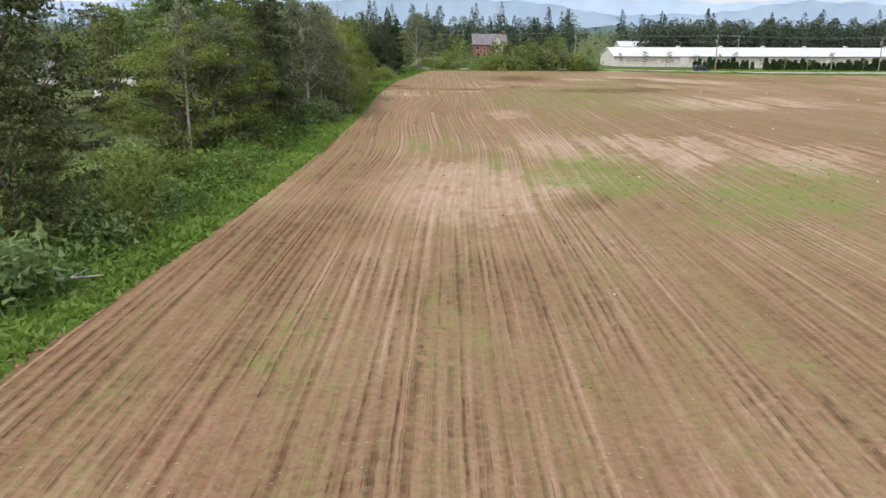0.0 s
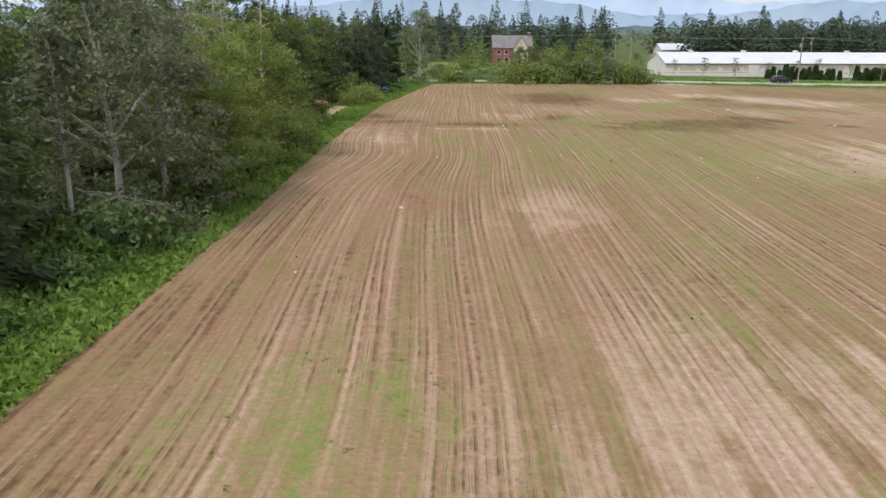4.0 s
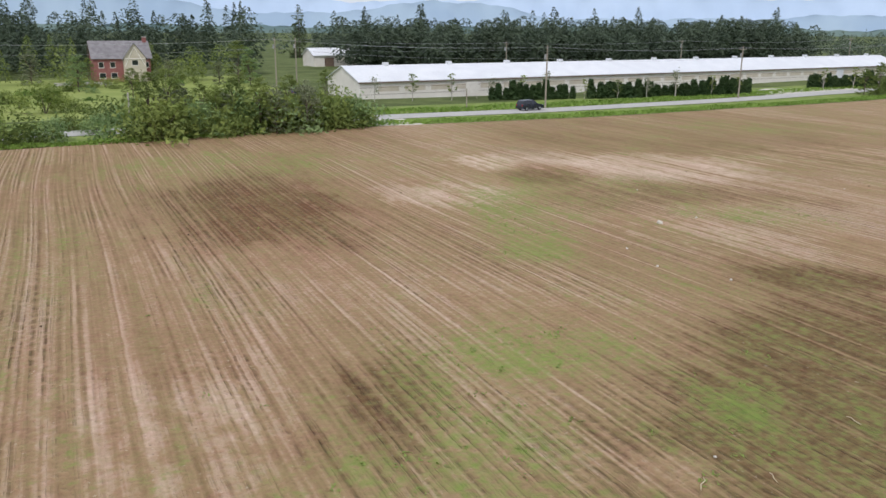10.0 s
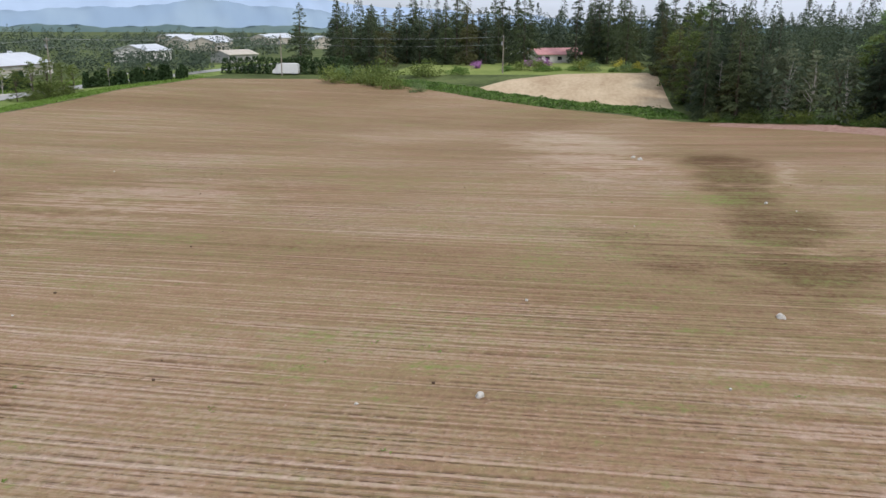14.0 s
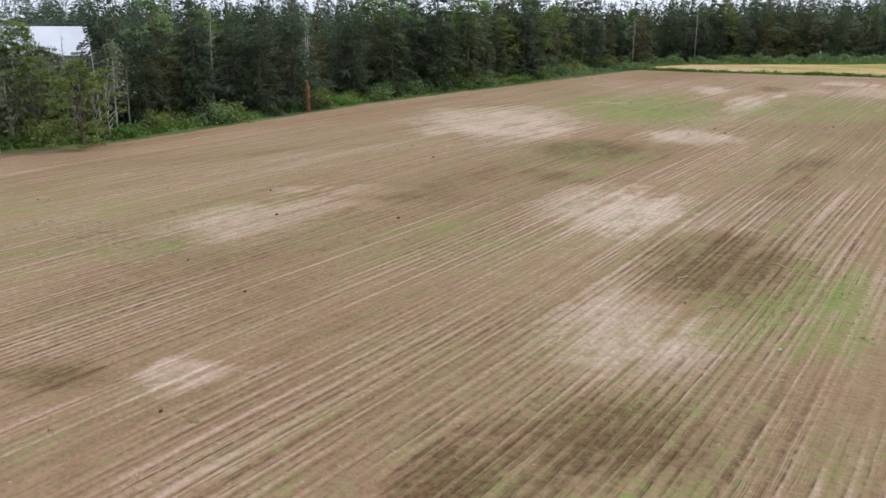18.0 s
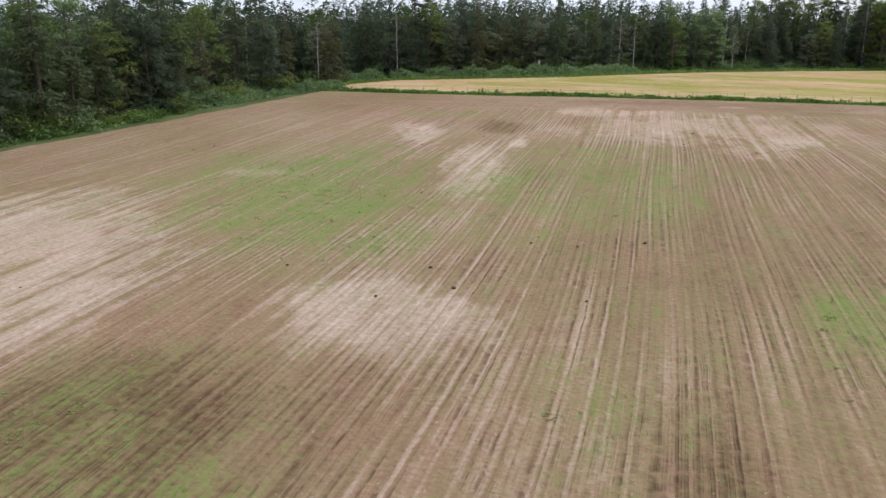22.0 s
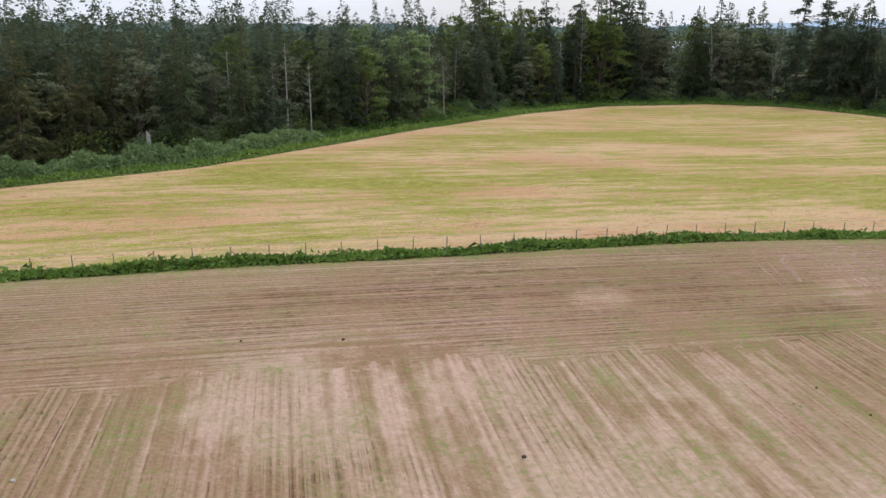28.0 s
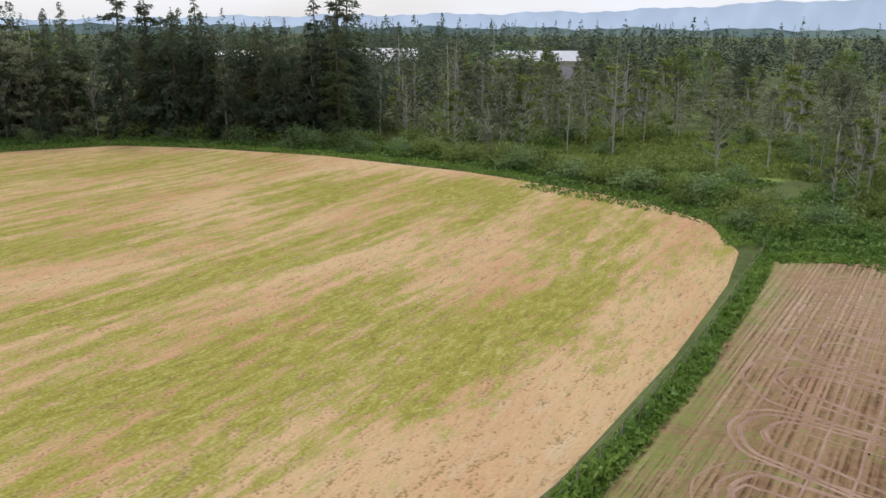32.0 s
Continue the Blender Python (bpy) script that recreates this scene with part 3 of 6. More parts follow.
PALE_C = (
    (103.6, 83, 5.1, 1.8, -154, 0.9), (85.8, 78.8, 5.7, 3.7, 108, 1), (77.4, 96.8, 3.9, 2.2, 107, 1), (88.7, 108.5, 1.5, 1, -157, 1.1), (113.1, 47.9, 12.3, 5.9, 139, 1.1), (91.2, 49.9, 4.1, 3.5, 165, 0.9), (94, 18.6, 10.3, 2.3, 104, 0.8),
    (69.5, 57.5, 5.3, 1.8, 76, 0.8), (75.6, -10.4, 12.4, 8.7, -146, 0.9), (93.2, 19.8, 7, 1.8, 103, 1), (104.4, -1.4, 7.7, 2, 110, 0.8), (71.7, -12.7, 11.3, 7.4, 54, 1), (69.7, 0.1, 7.7, 3.4, 68, 0.9), (87.6, -25.2, 5.6, 3, -166, 0.8),
)
PALE_D = (
    (110.1, 22.6, 2.5, 1.4, 163, 0.7), (92.8, 3.5, 3.4, 1.1, 99, 0.8), (86.5, -22.6, 6.7, 4.1, 176, 1), (75.9, -13.6, 3.7, 2.5, 51, 1), (73.9, -7.3, 3.9, 2.6, -146, 1.1), (55.3, -32.8, 3.2, 1.7, -141, 0.7), (71.2, -33.1, 1.7, 1.3, 47, 0.8),
)
RED_A = (
    (-6, 44.9, 4.8, 1.7, 112, 1), (-9, 102.2, 3.5, 2.3, 120, 0.9), (-7.7, 93.6, 2.9, 1.8, 128, 0.8), (16.6, 176.1, 10.8, 4.9, 79, 0.8), (41.7, 182.1, 6.8, 3.8, 64, 0.7), (39.5, 164.4, 2.8, 2.7, 90, 0.5), (148.8, 113.1, 22.3, 13.3, -148, 1.1),
    (91.3, 139.3, 3.1, 1.5, 58, 0.6), (101, 16.6, 3.4, 1.5, 116, 0.5), (96.1, -7.7, 1.9, 1, 110, 0.8), (80.5, -33.7, 14.1, 5.2, 179, 0.6), (68.2, -29.9, 7.6, 4, 173, 0.8), (29.3, -37.5, 6.7, 2.7, -176, 0.9), (156, 104, 18, 9, 25, 1.1),
)
RED_B = (
    (0, 40, 12, 70, 0, 0.45), (75, -22, 60, 16, 0, 0.6), (0, 100, 9, 40, 0, 0.85), (136, 50, 30, 4, 88, 0.8),
)
WEED = WEED_A + WEED_B + WEED_C + WEED_D
DAMP_Z = ((112, 131, 8, 3.2, -5, 1), (90, 131.5, 7, 3.2, -9, 1), (79, 132, 6, 3.4, -6, 1), (104, 131, 7, 3.2, -5, 1), (-7, 42, 4, 9, 0, 0.45), (-5.5, 53, 4, 8, 0, 0.42), (-8, 72, 3, 20, 0, 0.3), (-9, 20, 4, 13, 0, 0.36), (-10, 33, 3, 9, 0, 0.33), (-4, 15, 4, 6, 0, 0.24),)
RED_Z = ((-6, 46, 4, 14, 0, 1.0), (-8, 24, 5, 18, 0, 1.0),)
DAMP = DAMP_Z + DAMP_A + DAMP_B + DAMP_C
PALE = PALE_A + PALE_B + PALE_C + PALE_D
RED = RED_Z + RED_A + RED_B
values(field, "damp", patches(fx, fy, DAMP))
values(field, "weed", np.maximum(patches(fx, fy, WEED), np.clip(1.1 - (fy - south) / 2.6, 0, 0.9)))
values(field, "pale", patches(fx, fy, PALE))
values(field, "red", patches(fx, fy, RED))
values(field, "headland", np.clip((-25.3 - fy + 0.8 * wobble(fx, fy, 5)) / 3 + 0.5, 0, 1))
# The rows run north and south, and swing out round the bulge of the western hedge.
swing = 1.6 * np.exp(-(((fx + 7) / 9) ** 2) - ((fy - 112) / 9) ** 2) + 1.6 * np.exp(-(((fx + 2) / 10) ** 2) - ((fy - 64) / 16) ** 2)
values(field, "lane", fx - swing + 0.30 * np.sin(fy / 26) + 0.12 * np.sin(fy / 7.3 + fx / 11))

HAY_X = (-18.5, -17, -13, -8, 1, 10, 25, 40, 54, 64, 75, 93, 106, 127, 133)
HAY_NORTH = (-92, -80, -60, -51.5, -46.4, -45, -44.1, -44, -45.1, -44.8, -43.6, -43, -42.2, -44, -50)
HAY_SOUTH_X = (-18.5, -17, -12, -6, 7, 30, 49, 71, 83, 98, 114, 127, 133)
HAY_SOUTH_Y = (-98, -110, -128, -139, -145, -141, -127, -104, -90, -75, -67, -61, -52)
v, u = np.meshgrid(np.linspace(0, 1, 90), np.linspace(0, 1, 150), indexing="ij")
hx = -18.5 + 151.5 * u
hn, hs = np.interp(hx, HAY_X, HAY_NORTH), np.interp(hx, HAY_SOUTH_X, HAY_SOUTH_Y)
hy = hs + v * (hn - hs)
meadow = tagged(sheet("hay_meadow", hx, hy, 0.08, HAY, 0.2), "freshly mown hay meadow, bleached straw and yellow-green", "meadow", kind="structure")
values(meadow, "margin", np.clip(1 - np.minimum((hy - hs), np.minimum(hn - hy, (hx + 18.5))) / 9, 0, 1))

# The grass verge beyond the field's north side, the road and its far verge.
ROAD_X, ROAD_Y = (-60, 20, 46, 78, 105, 132, 160, 184, 210, 240, 320), (226, 231, 236, 242, 248, 252, 256.5, 258, 257, 254, 246)
rx = np.linspace(-60, 320, 130)
road_y = np.interp(rx, ROAD_X, ROAD_Y)


def strip(name, xs, near, far, count, lift, material, label, category):
    t = np.linspace(0, 1, count)[:, None]
    return tagged(sheet(name, np.repeat(xs[None], count, 0), near[None] + t * (far - near)[None], lift, material, 0.12), label, category, kind="structure")


field_side = np.interp(rx, NORTH_X, NORTH_Y)
strip("grass_verge", rx, field_side - 0.6, road_y - 2.6, 6, 0.06, GRASS, "green grass verge between field and road", "verge")
strip("road", rx, road_y - 3.0, road_y + 3.0, 7, 0.13, ASPHALT, "grey two-lane country road", "road")
strip("grass_strip", rx, road_y + 2.6, road_y + 18.0, 8, 0.06, GRASS, "rough grass between road and barn", "grass")
yx = np.linspace(-70, 52, 40)
strip("house_lawn", yx, np.full(40, 246.0), np.full(40, 372.0), 24, 0.05, LAWN, "sloping green lawn below a farmhouse", "lawn")
t_, v_ = np.meshgrid(np.linspace(0, 1, 30), np.linspace(128, 170, 26))
near_side, far_side = np.interp(v_, (128, 150, 162, 170), (194, 201.5, 209.8, 216)), np.interp(v_, (128, 140, 152, 164, 170), (247, 246, 243, 232, 217))
tagged(sheet("stubble_field", near_side + t_ * (far_side - near_side), v_, 0.08, DRY_GRASS, 0.12), "bleached stubble field beyond a green ditch", "field", kind="structure")
dx = np.linspace(240, 290, 24)
strip("garden_lawn", dx, np.full(24, 130.0), np.full(24, 200.0), 16, 0.05, LAWN, "green garden lawn below tall conifers", "lawn")
dx = np.linspace(146, 182, 16)
strip("driveway", dx, np.interp(dx, (146, 182), (258, 259.5)), np.interp(dx, (146, 160, 182), (263, 272, 264)), 8, 0.1, GRAVEL, "pale gravel driveway off the road", "driveway")
dx = np.linspace(41, 50, 8)
strip("field_gate_apron", dx, np.full(8, 224.5), np.full(8, 233.5), 8, 0.1, GRAVEL, "pale gravel apron between road and field", "driveway")
dx = np.linspace(-74, -24, 30)
strip("wild_meadow", dx, np.interp(dx, (-74, -40, -24), (-70, -92, -84)), np.interp(dx, (-74, -40, -24), (-52, -42, -58)), 16, 0.05, GRASS, "yellow-green wild meadow among alders", "meadow")

# ---- plants ----
def part(name, me, parent, label=""):
    ob = new(name, me)
    ob.parent = parent
    if label:
        ob["label"] = label
    return ob


def leaves(rng, centres, length, width, droop=0.0, along=None, flat=0.4, corners=3):
    """Small pointed leaves or sprays, one blade at each centre, lying flat more or less."""
    k = len(centres)
    a = rng.normal(size=(k, 3)) if along is None else along + 0.35 * rng.normal(size=(k, 3))
    a[:, 2] = a[:, 2] * (1 - 0.5 * flat) - droop
    a /= np.linalg.norm(a, axis=1)[:, None]
    b = np.cross(a, rng.normal(size=(k, 3)) * (1 - flat) + np.array([0, 0, 1.6 * flat]))
    b /= np.linalg.norm(b, axis=1)[:, None] + 1e-9
    size = rng.uniform(0.6, 1.35, (k, 1))
    a, b = a * length * size, b * width * size
    if corners == 3:
        skew = rng.uniform(-0.5, 0.5, (k, 1))
        verts = np.stack([centres - 0.75 * a + 1.15 * b, centres - 0.75 * a * (1 + skew) - 1.15 * b, centres + 1.2 * a], 1)
    else:
        verts = np.stack([centres - a, centres + b - 0.2 * a, centres + a, centres - b - 0.2 * a], 1)
    return verts.reshape(-1, 3), np.arange(corners * k).reshape(-1, corners)


def limb(points, radii, sides=6):
    """A tapered tube along some points."""
    points, verts, faces = np.asarray(points, float), [], []
    for i, (p, r) in enumerate(zip(points, radii)):
        way = points[min(i + 1, len(points) - 1)] - points[max(i - 1, 0)]
        way = way / (np.linalg.norm(way) + 1e-9)
        s = np.cross(way, (0.31, 0.95, 0.05))
        s /= np.linalg.norm(s) + 1e-9
        w = np.cross(way, s)
        for k in range(sides):
            g = 2 * math.pi * k / sides
            verts.append(p + r * (math.cos(g) * s + math.sin(g) * w))
    for i in range(len(points) - 1):
        for k in range(sides):
            q = (k + 1) % sides
            faces.append((i * sides + k, i * sides + q, (i + 1) * sides + q, (i + 1) * sides + k))
    faces.append(tuple(range((len(points) - 1) * sides, len(points) * sides)))
    return np.array(verts), faces


def together(pieces):
    verts, faces, start = [], [], 0
    for v_, f_ in pieces:
        verts.append(np.asarray(v_))
        faces += [tuple(int(q) + start for q in f) for f in (f_.tolist() if hasattr(f_, "tolist") else f_)]
        start += len(v_)
    return np.concatenate(verts), faces


def conifer(seed, high, wide, bare, label, material=None, blades=1700, spray=0.42, peak=0.8, droop=0.3, thin=0.0, dead=6):
    """A fir: a straight tapered trunk, uneven drooping boughs that carry hanging sprays, and a few dead twigs."""
    rng = np.random.default_rng(seed)
    tree = tagged(new("conifer_tree"), label, "tree", "trees round the fields")
    lean = rng.normal(size=2) * 0.015 * high
    axis = lambda z: np.stack([lean[0] * (z / high) ** 2, lean[1] * (z / high) ** 2, z], -1)
    zs = np.linspace(-0.4, high * 0.99, 9)
    wood = [limb(axis(zs), 0.015 * high * (1 - 0.93 * np.clip(zs / high, 0, 1)) + 0.015, 7)]
    count = int(high * 12)
    f, g = rng.uniform(0, 1, count), rng.uniform(0, 2 * math.pi, count)
    lobes = 1 + 0.2 * np.sin(2 * g + seed) + 0.2 * np.sin(3 * g + 7 * f + 2 * seed)
    reach = wide * (1 - f) ** peak * (0.62 + 0.38 * np.clip(f / 0.15, 0, 1)) * lobes * rng.uniform(0.5, 1.12, count) + 0.1
    keep = (rng.uniform(0, 1, count) > thin) | (f > 0.9)
    f, g, reach = f[keep], g[keep], reach[keep]
    root = axis(high * (bare + (1 - bare) * f))
    out = np.stack([np.cos(g), np.sin(g), np.zeros_like(g)], -1)
    pick = rng.choice(len(f), blades, p=reach ** 1.25 / (reach ** 1.25).sum())
    r, way = reach[pick][:, None], out[pick]
    s = rng.uniform(0.08, 1.0, (blades, 1)) ** 0.7
    side = np.stack([-way[:, 1], way[:, 0], np.zeros(blades)], -1) * rng.normal(size=(blades, 1)) * 0.24 * (1.15 - s) * (0.3 + r)
    sag = droop * r * (s ** 1.4) * (1.1 - 0.9 * f[pick][:, None]) - 0.10 * r * s ** 4
    centres = root[pick] + way * r * s + side
    centres[:, 2] -= sag[:, 0] + np.abs(rng.normal(size=blades)) * 0.10 * (0.5 + r[:, 0])
    ways = way + 1.1 * side / (np.linalg.norm(side, axis=1)[:, None] + 0.15)
    length = spray * (0.6 + 0.5 * np.clip(r / wide, 0, 1))
    crown = leaves(rng, centres, length, length * 0.32, 0.45, ways, 0.3)
    for k in np.nonzero(reach > 0.8)[0][:: max(1, len(reach) // 26)]:
        wood.append(limb([root[k], root[k] + out[k] * reach[k] * 0.85 - (0, 0, droop * reach[k] * 0.6)], (0.05 * (1 - f[k]) + 0.012, 0.008), 3))
    for k in range(dead):
        z, q = high * rng.uniform(0.08, 0.6), rng.uniform(0, 2 * math.pi)
        tip = axis(z) + np.array([math.cos(q), math.sin(q), -0.1]) * wide * rng.uniform(0.8, 1.15)
        wood.append(limb([axis(z), (axis(z) + tip) / 2 + (0, 0, 0.15), tip], (0.035, 0.025, 0.006), 3))
    part("trunk", mesh_of("conifer_trunk", *together(wood), BARK), tree)
    part("crown", mesh_of("conifer_crown", *crown, material or NEEDLES), tree)
    return tree


def broadleaf(seed, high, wide, label, material, bark, blades=2200, bare=0.18, leaf=0.24, clumps=46, name="broadleaf_tree", girth=0.018):
    """A leafy tree: trunk, forking limbs and uneven clumps of leaves with gaps between."""
    rng = np.random.default_rng(seed)
    tree = tagged(new(name), label, "tree", "trees round the fields")
    top = np.array([rng.normal() * 0.04 * high, rng.normal() * 0.04 * high, high * 0.8])
    wood = [limb([np.array([0, 0, -0.4]), top * 0.35 + rng.normal(size=3) * 0.1, top * 0.7 + rng.normal(size=3) * 0.15, top], (girth * high, 0.75 * girth * high, 0.45 * girth * high, 0.02), 7)]
    hubs = []
    for i in range(clumps):
        f = bare + (1 - bare) * rng.uniform(0, 1)
        g = rng.uniform(0, 2 * math.pi)
        r = wide * math.sin(math.pi * min(0.96, 0.32 + 0.64 * f)) ** 0.6 * rng.uniform(0.3, 1.1) ** 0.7
        hub = np.array([math.cos(g) * r, math.sin(g) * r, f * high * rng.uniform(0.94, 1.05)])
        hubs.append(hub)
        if i < 14:
            root = top * min(0.95, max(0.2, f * 0.75))
            wood.append(limb([root, (root + hub) / 2 + np.array([0, 0, 0.06 * high]) * rng.uniform(-0.4, 1), hub], (0.009 * high, 0.006 * high, 0.012), 4))
    each = blades // clumps
    centres = np.concatenate([h + rng.normal(size=(each, 3)) * np.array([0.34, 0.34, 0.13]) * wide * rng.uniform(0.4, 1.0) * 0.5 for h in hubs])
    part("trunk", mesh_of("leafy_trunk", *together(wood), bark), tree)
    part("crown", mesh_of("leafy_crown", *leaves(rng, centres, leaf, leaf * 0.6, 0.12, None, 0.55), material), tree)
    return tree


def snag(seed, high, label, twigs=22, green=0):
    """A dead or nearly dead standing tree: pale trunk, broken twigs, few leaves."""
    rng = np.random.default_rng(seed)
    tree = tagged(new("bare_tree"), label, "tree", "bare trees")
    bend = rng.normal(size=2) * 0.03 * high
    axis = lambda f: np.array([bend[0] * f * f, bend[1] * f * f, f * high])
    wood, tips = [limb([axis(f) - (0, 0, 0.3 if f == 0 else 0) for f in (0, 0.3, 0.6, 0.85, 1)], (0.12, 0.10, 0.075, 0.045, 0.012), 6)], []
    for i in range(twigs):
        f, g, r = rng.uniform(0.3, 0.97), rng.uniform(0, 2 * math.pi), rng.uniform(0.6, 2.2)
        tip = axis(f) + np.array([math.cos(g) * r, math.sin(g) * r, rng.uniform(0.2, 1.2)]) * (1.25 - f)
        wood.append(limb([axis(f), (axis(f) + tip) / 2 + rng.normal(size=3) * 0.12, tip], (0.035, 0.024, 0.008), 3))
        tips += [tip, (axis(f) + tip) / 2]
    part("trunk", mesh_of("bare_trunk", *together(wood), PALE_BARK), tree)
    if green:
        hubs = np.array(tips)[rng.integers(0, len(tips), green)]
        part("crown", mesh_of("thin_crown", *leaves(rng, hubs + rng.normal(size=(green, 3)) * 0.32, 0.17, 0.1), GREY_LEAVES), tree)
    return tree


def shrub(seed, high, wide, label, material, blades=700, name="shrub", leaf=0.2):
    """A bush: stems from one base and a low uneven mound of leaves."""
    rng = np.random.default_rng(seed)
    bush = tagged(new(name), label, "bush", "bushes along the edges")
    hubs = np.stack([rng.normal(size=22) * wide * 0.45, rng.normal(size=22) * wide * 0.45, high * rng.uniform(0.15, 0.85, 22)], -1)
    hubs[:, 2] *= np.clip(1.15 - np.hypot(hubs[:, 0], hubs[:, 1]) / (1.7 * wide), 0.25, 1)
    centres = hubs[rng.integers(0, 22, blades)] + rng.normal(size=(blades, 3)) * np.array([0.24 * wide, 0.24 * wide, 0.15 * high])
    centres[:, 2] = np.abs(centres[:, 2]) + 0.05
    part("woody_base", mesh_of("shrub_wood", *together([limb([np.array([0, 0, -0.2]), h * 0.5, h], (0.04, 0.025, 0.01), 4) for h in hubs[:8]]), BARK), bush)
    part("foliage", mesh_of("shrub_leaves", *leaves(rng, centres, leaf, leaf * 0.55, -0.1), material), bush)
    return bush


def plant(kinds, x, y, rng, low=0.8, high=1.2, sink=0.05):
    """A copy of one of some plants, turned and sized by chance."""
    k = kinds[int(rng.integers(len(kinds)))]
    s, w = rng.uniform(low, high), rng.uniform(0.9, 1.12)
    m = Matrix.Translation(on(x, y, -sink)) @ Matrix.Rotation(rng.uniform(0, 6.28), 4, "Z") @ Matrix.Diagonal((s * w, s * w, s, 1))
    c = copy_thing(k, m)
    c.matrix_basis = m
    return c


def along(points, spacing, rng, inner, outer):
    """Places beside a line of points, at chance distances to its left."""
    for (x0, y0), (x1, y1) in zip(points, points[1:]):
        d = math.hypot(x1 - x0, y1 - y0)
        for i in range(max(1, int(d / spacing))):
            f, off = (i + rng.uniform(0.1, 0.9)) * spacing / d, rng.uniform(inner, outer)
            yield x0 + f * (x1 - x0) - off * (y1 - y0) / d, y0 + f * (y1 - y0) + off * (x1 - x0) / d


near_firs = [
    conifer(11, 14.5, 3.6, 0.0, "tall brown-green conifer with hanging sprays", NEEDLES, 17000, 0.20, 0.55, 0.4),
    conifer(12, 13, 2.9, 0.02, "slim green conifer with a ragged crown", NEEDLES, 10000, 0.20, 0.75, 0.3, 0.15),
]
spruces = [conifer(17, 14, 4.0, 0.0, "broad dark spruce with boughs to the ground", BLUE_NEEDLES, 13000, 0.2, 0.8, 0.25, 0.1, 0)]
near_maples = [
    broadleaf(21, 11.5, 4.2, "leafy green broadleaf tree at the field's edge", LEAVES, BARK, blades=14000, bare=0.0, clumps=120, leaf=0.115),
    broadleaf(22, 9.5, 4.2, "spreading light green tree with layered boughs", YOUNG, BARK, blades=24000, bare=0.0, clumps=120, leaf=0.082),
]
hawthorns = [broadleaf(26, 12.5, 3.5, "dark small-leaved tree at the field's edge", DARK_LEAVES, BARK, blades=20000, bare=0.0, clumps=190, leaf=0.10)]
near_alders = [
    broadleaf(31, 12.5, 3.9, "grey-green tree with pale limbs and loose leaves", GREY_LEAVES, PALE_BARK, blades=15000, bare=0.0, clumps=150, leaf=0.115, name="poplar_tree"),
    broadleaf(33, 12, 3.0, "thin-crowned green tree with a dark trunk", LEAVES, BARK, blades=13000, bare=0.0, clumps=120, leaf=0.115, name="poplar_tree"),
]
columns = [conifer(14, 11, 1.9, 0.01, "clipped dark column of a conifer", CEDAR, 6000, 0.2, 0.5, 0.1, 0.0, 0)]
firs = [
    conifer(15, 16.5, 3.7, 0.0, "tall dark green conifer in a dense wood", NEEDLES, 4200, 0.29, 0.6, 0.35, 0.1),
    conifer(16, 14, 3.7, 0.0, "broad dark conifer with ragged boughs", BLUE_NEEDLES, 4000, 0.28, 0.6, 0.4, 0.1),
    conifer(13, 18, 3.4, 0.05, "tall dark conifer with a gappy crown", BLUE_NEEDLES, 4000, 0.29, 0.58, 0.35, 0.22, 14),
    conifer(18, 15, 3.4, 0.0, "soft-crowned cedar with hanging sprays", NEEDLES, 4000, 0.28, 0.5, 0.5, 0.1, 4),
    conifer(19, 12.5, 2.6, 0.05, "thin half-dead conifer with bare lower limbs", OLIVE_NEEDLES, 2600, 0.26, 0.6, 0.35, 0.3, 26),
]
maples = [
    broadleaf(23, 13, 3.6, "leafy green broadleaf tree in the wood", LEAVES, BARK, blades=4200, leaf=0.17, bare=0.04, clumps=76),
    broadleaf(24, 11, 3.2, "dull green broadleaf tree at the wood's edge", GREY_LEAVES, BARK, blades=4000, leaf=0.16, bare=0.04, clumps=70),
    broadleaf(25, 14, 3.8, "light green cottonwood with loose foliage", PALE_BRUSH, BARK, blades=6000, leaf=0.17, bare=0.04, clumps=70, name="cottonwood_tree"),
]
alders = [
    broadleaf(34, 12, 2.0, "slender grey-green alder with a pale trunk", GREY_LEAVES, PALE_BARK, blades=2600, bare=0.12, clumps=44, leaf=0.15, name="alder_tree", girth=0.009),
    broadleaf(32, 10, 1.9, "thin alder with a pale trunk and sparse leaves", YOUNG, PALE_BARK, blades=2200, bare=0.15, clumps=36, leaf=0.15, name="alder_tree", girth=0.009),
]
snags = [snag(41, 12, "dead grey tree with broken twigs", 34), snag(42, 10, "half-dead pale tree with few leaves", 30, 600), snag(43, 13.5, "tall dead grey tree with fine bare twigs", 46)]
bushes = [
    shrub(51, 2.6, 2.2, "dense green bush at the field's edge", LEAVES, 850, leaf=0.18),
    shrub(52, 1.5, 2.2, "low bright bramble thicket in the grass", BRAMBLE, 1000, name="bramble_bush", leaf=0.14),
    shrub(53, 3.4, 2.4, "tall light green bush beside the trees", YOUNG, 850, leaf=0.18),
    shrub(54, 2.9, 2.3, "dull grey-green bush at the wood's edge", PALE_BRUSH, 850, name="willow_bush", leaf=0.18),
]

def spread_near(seed, count, x0, x1, y0, y1):
    g = np.random.default_rng(seed)
    return [(float(x), float(y)) for x, y in zip(g.uniform(x0, x1, count), g.uniform(y0, y1, count))]


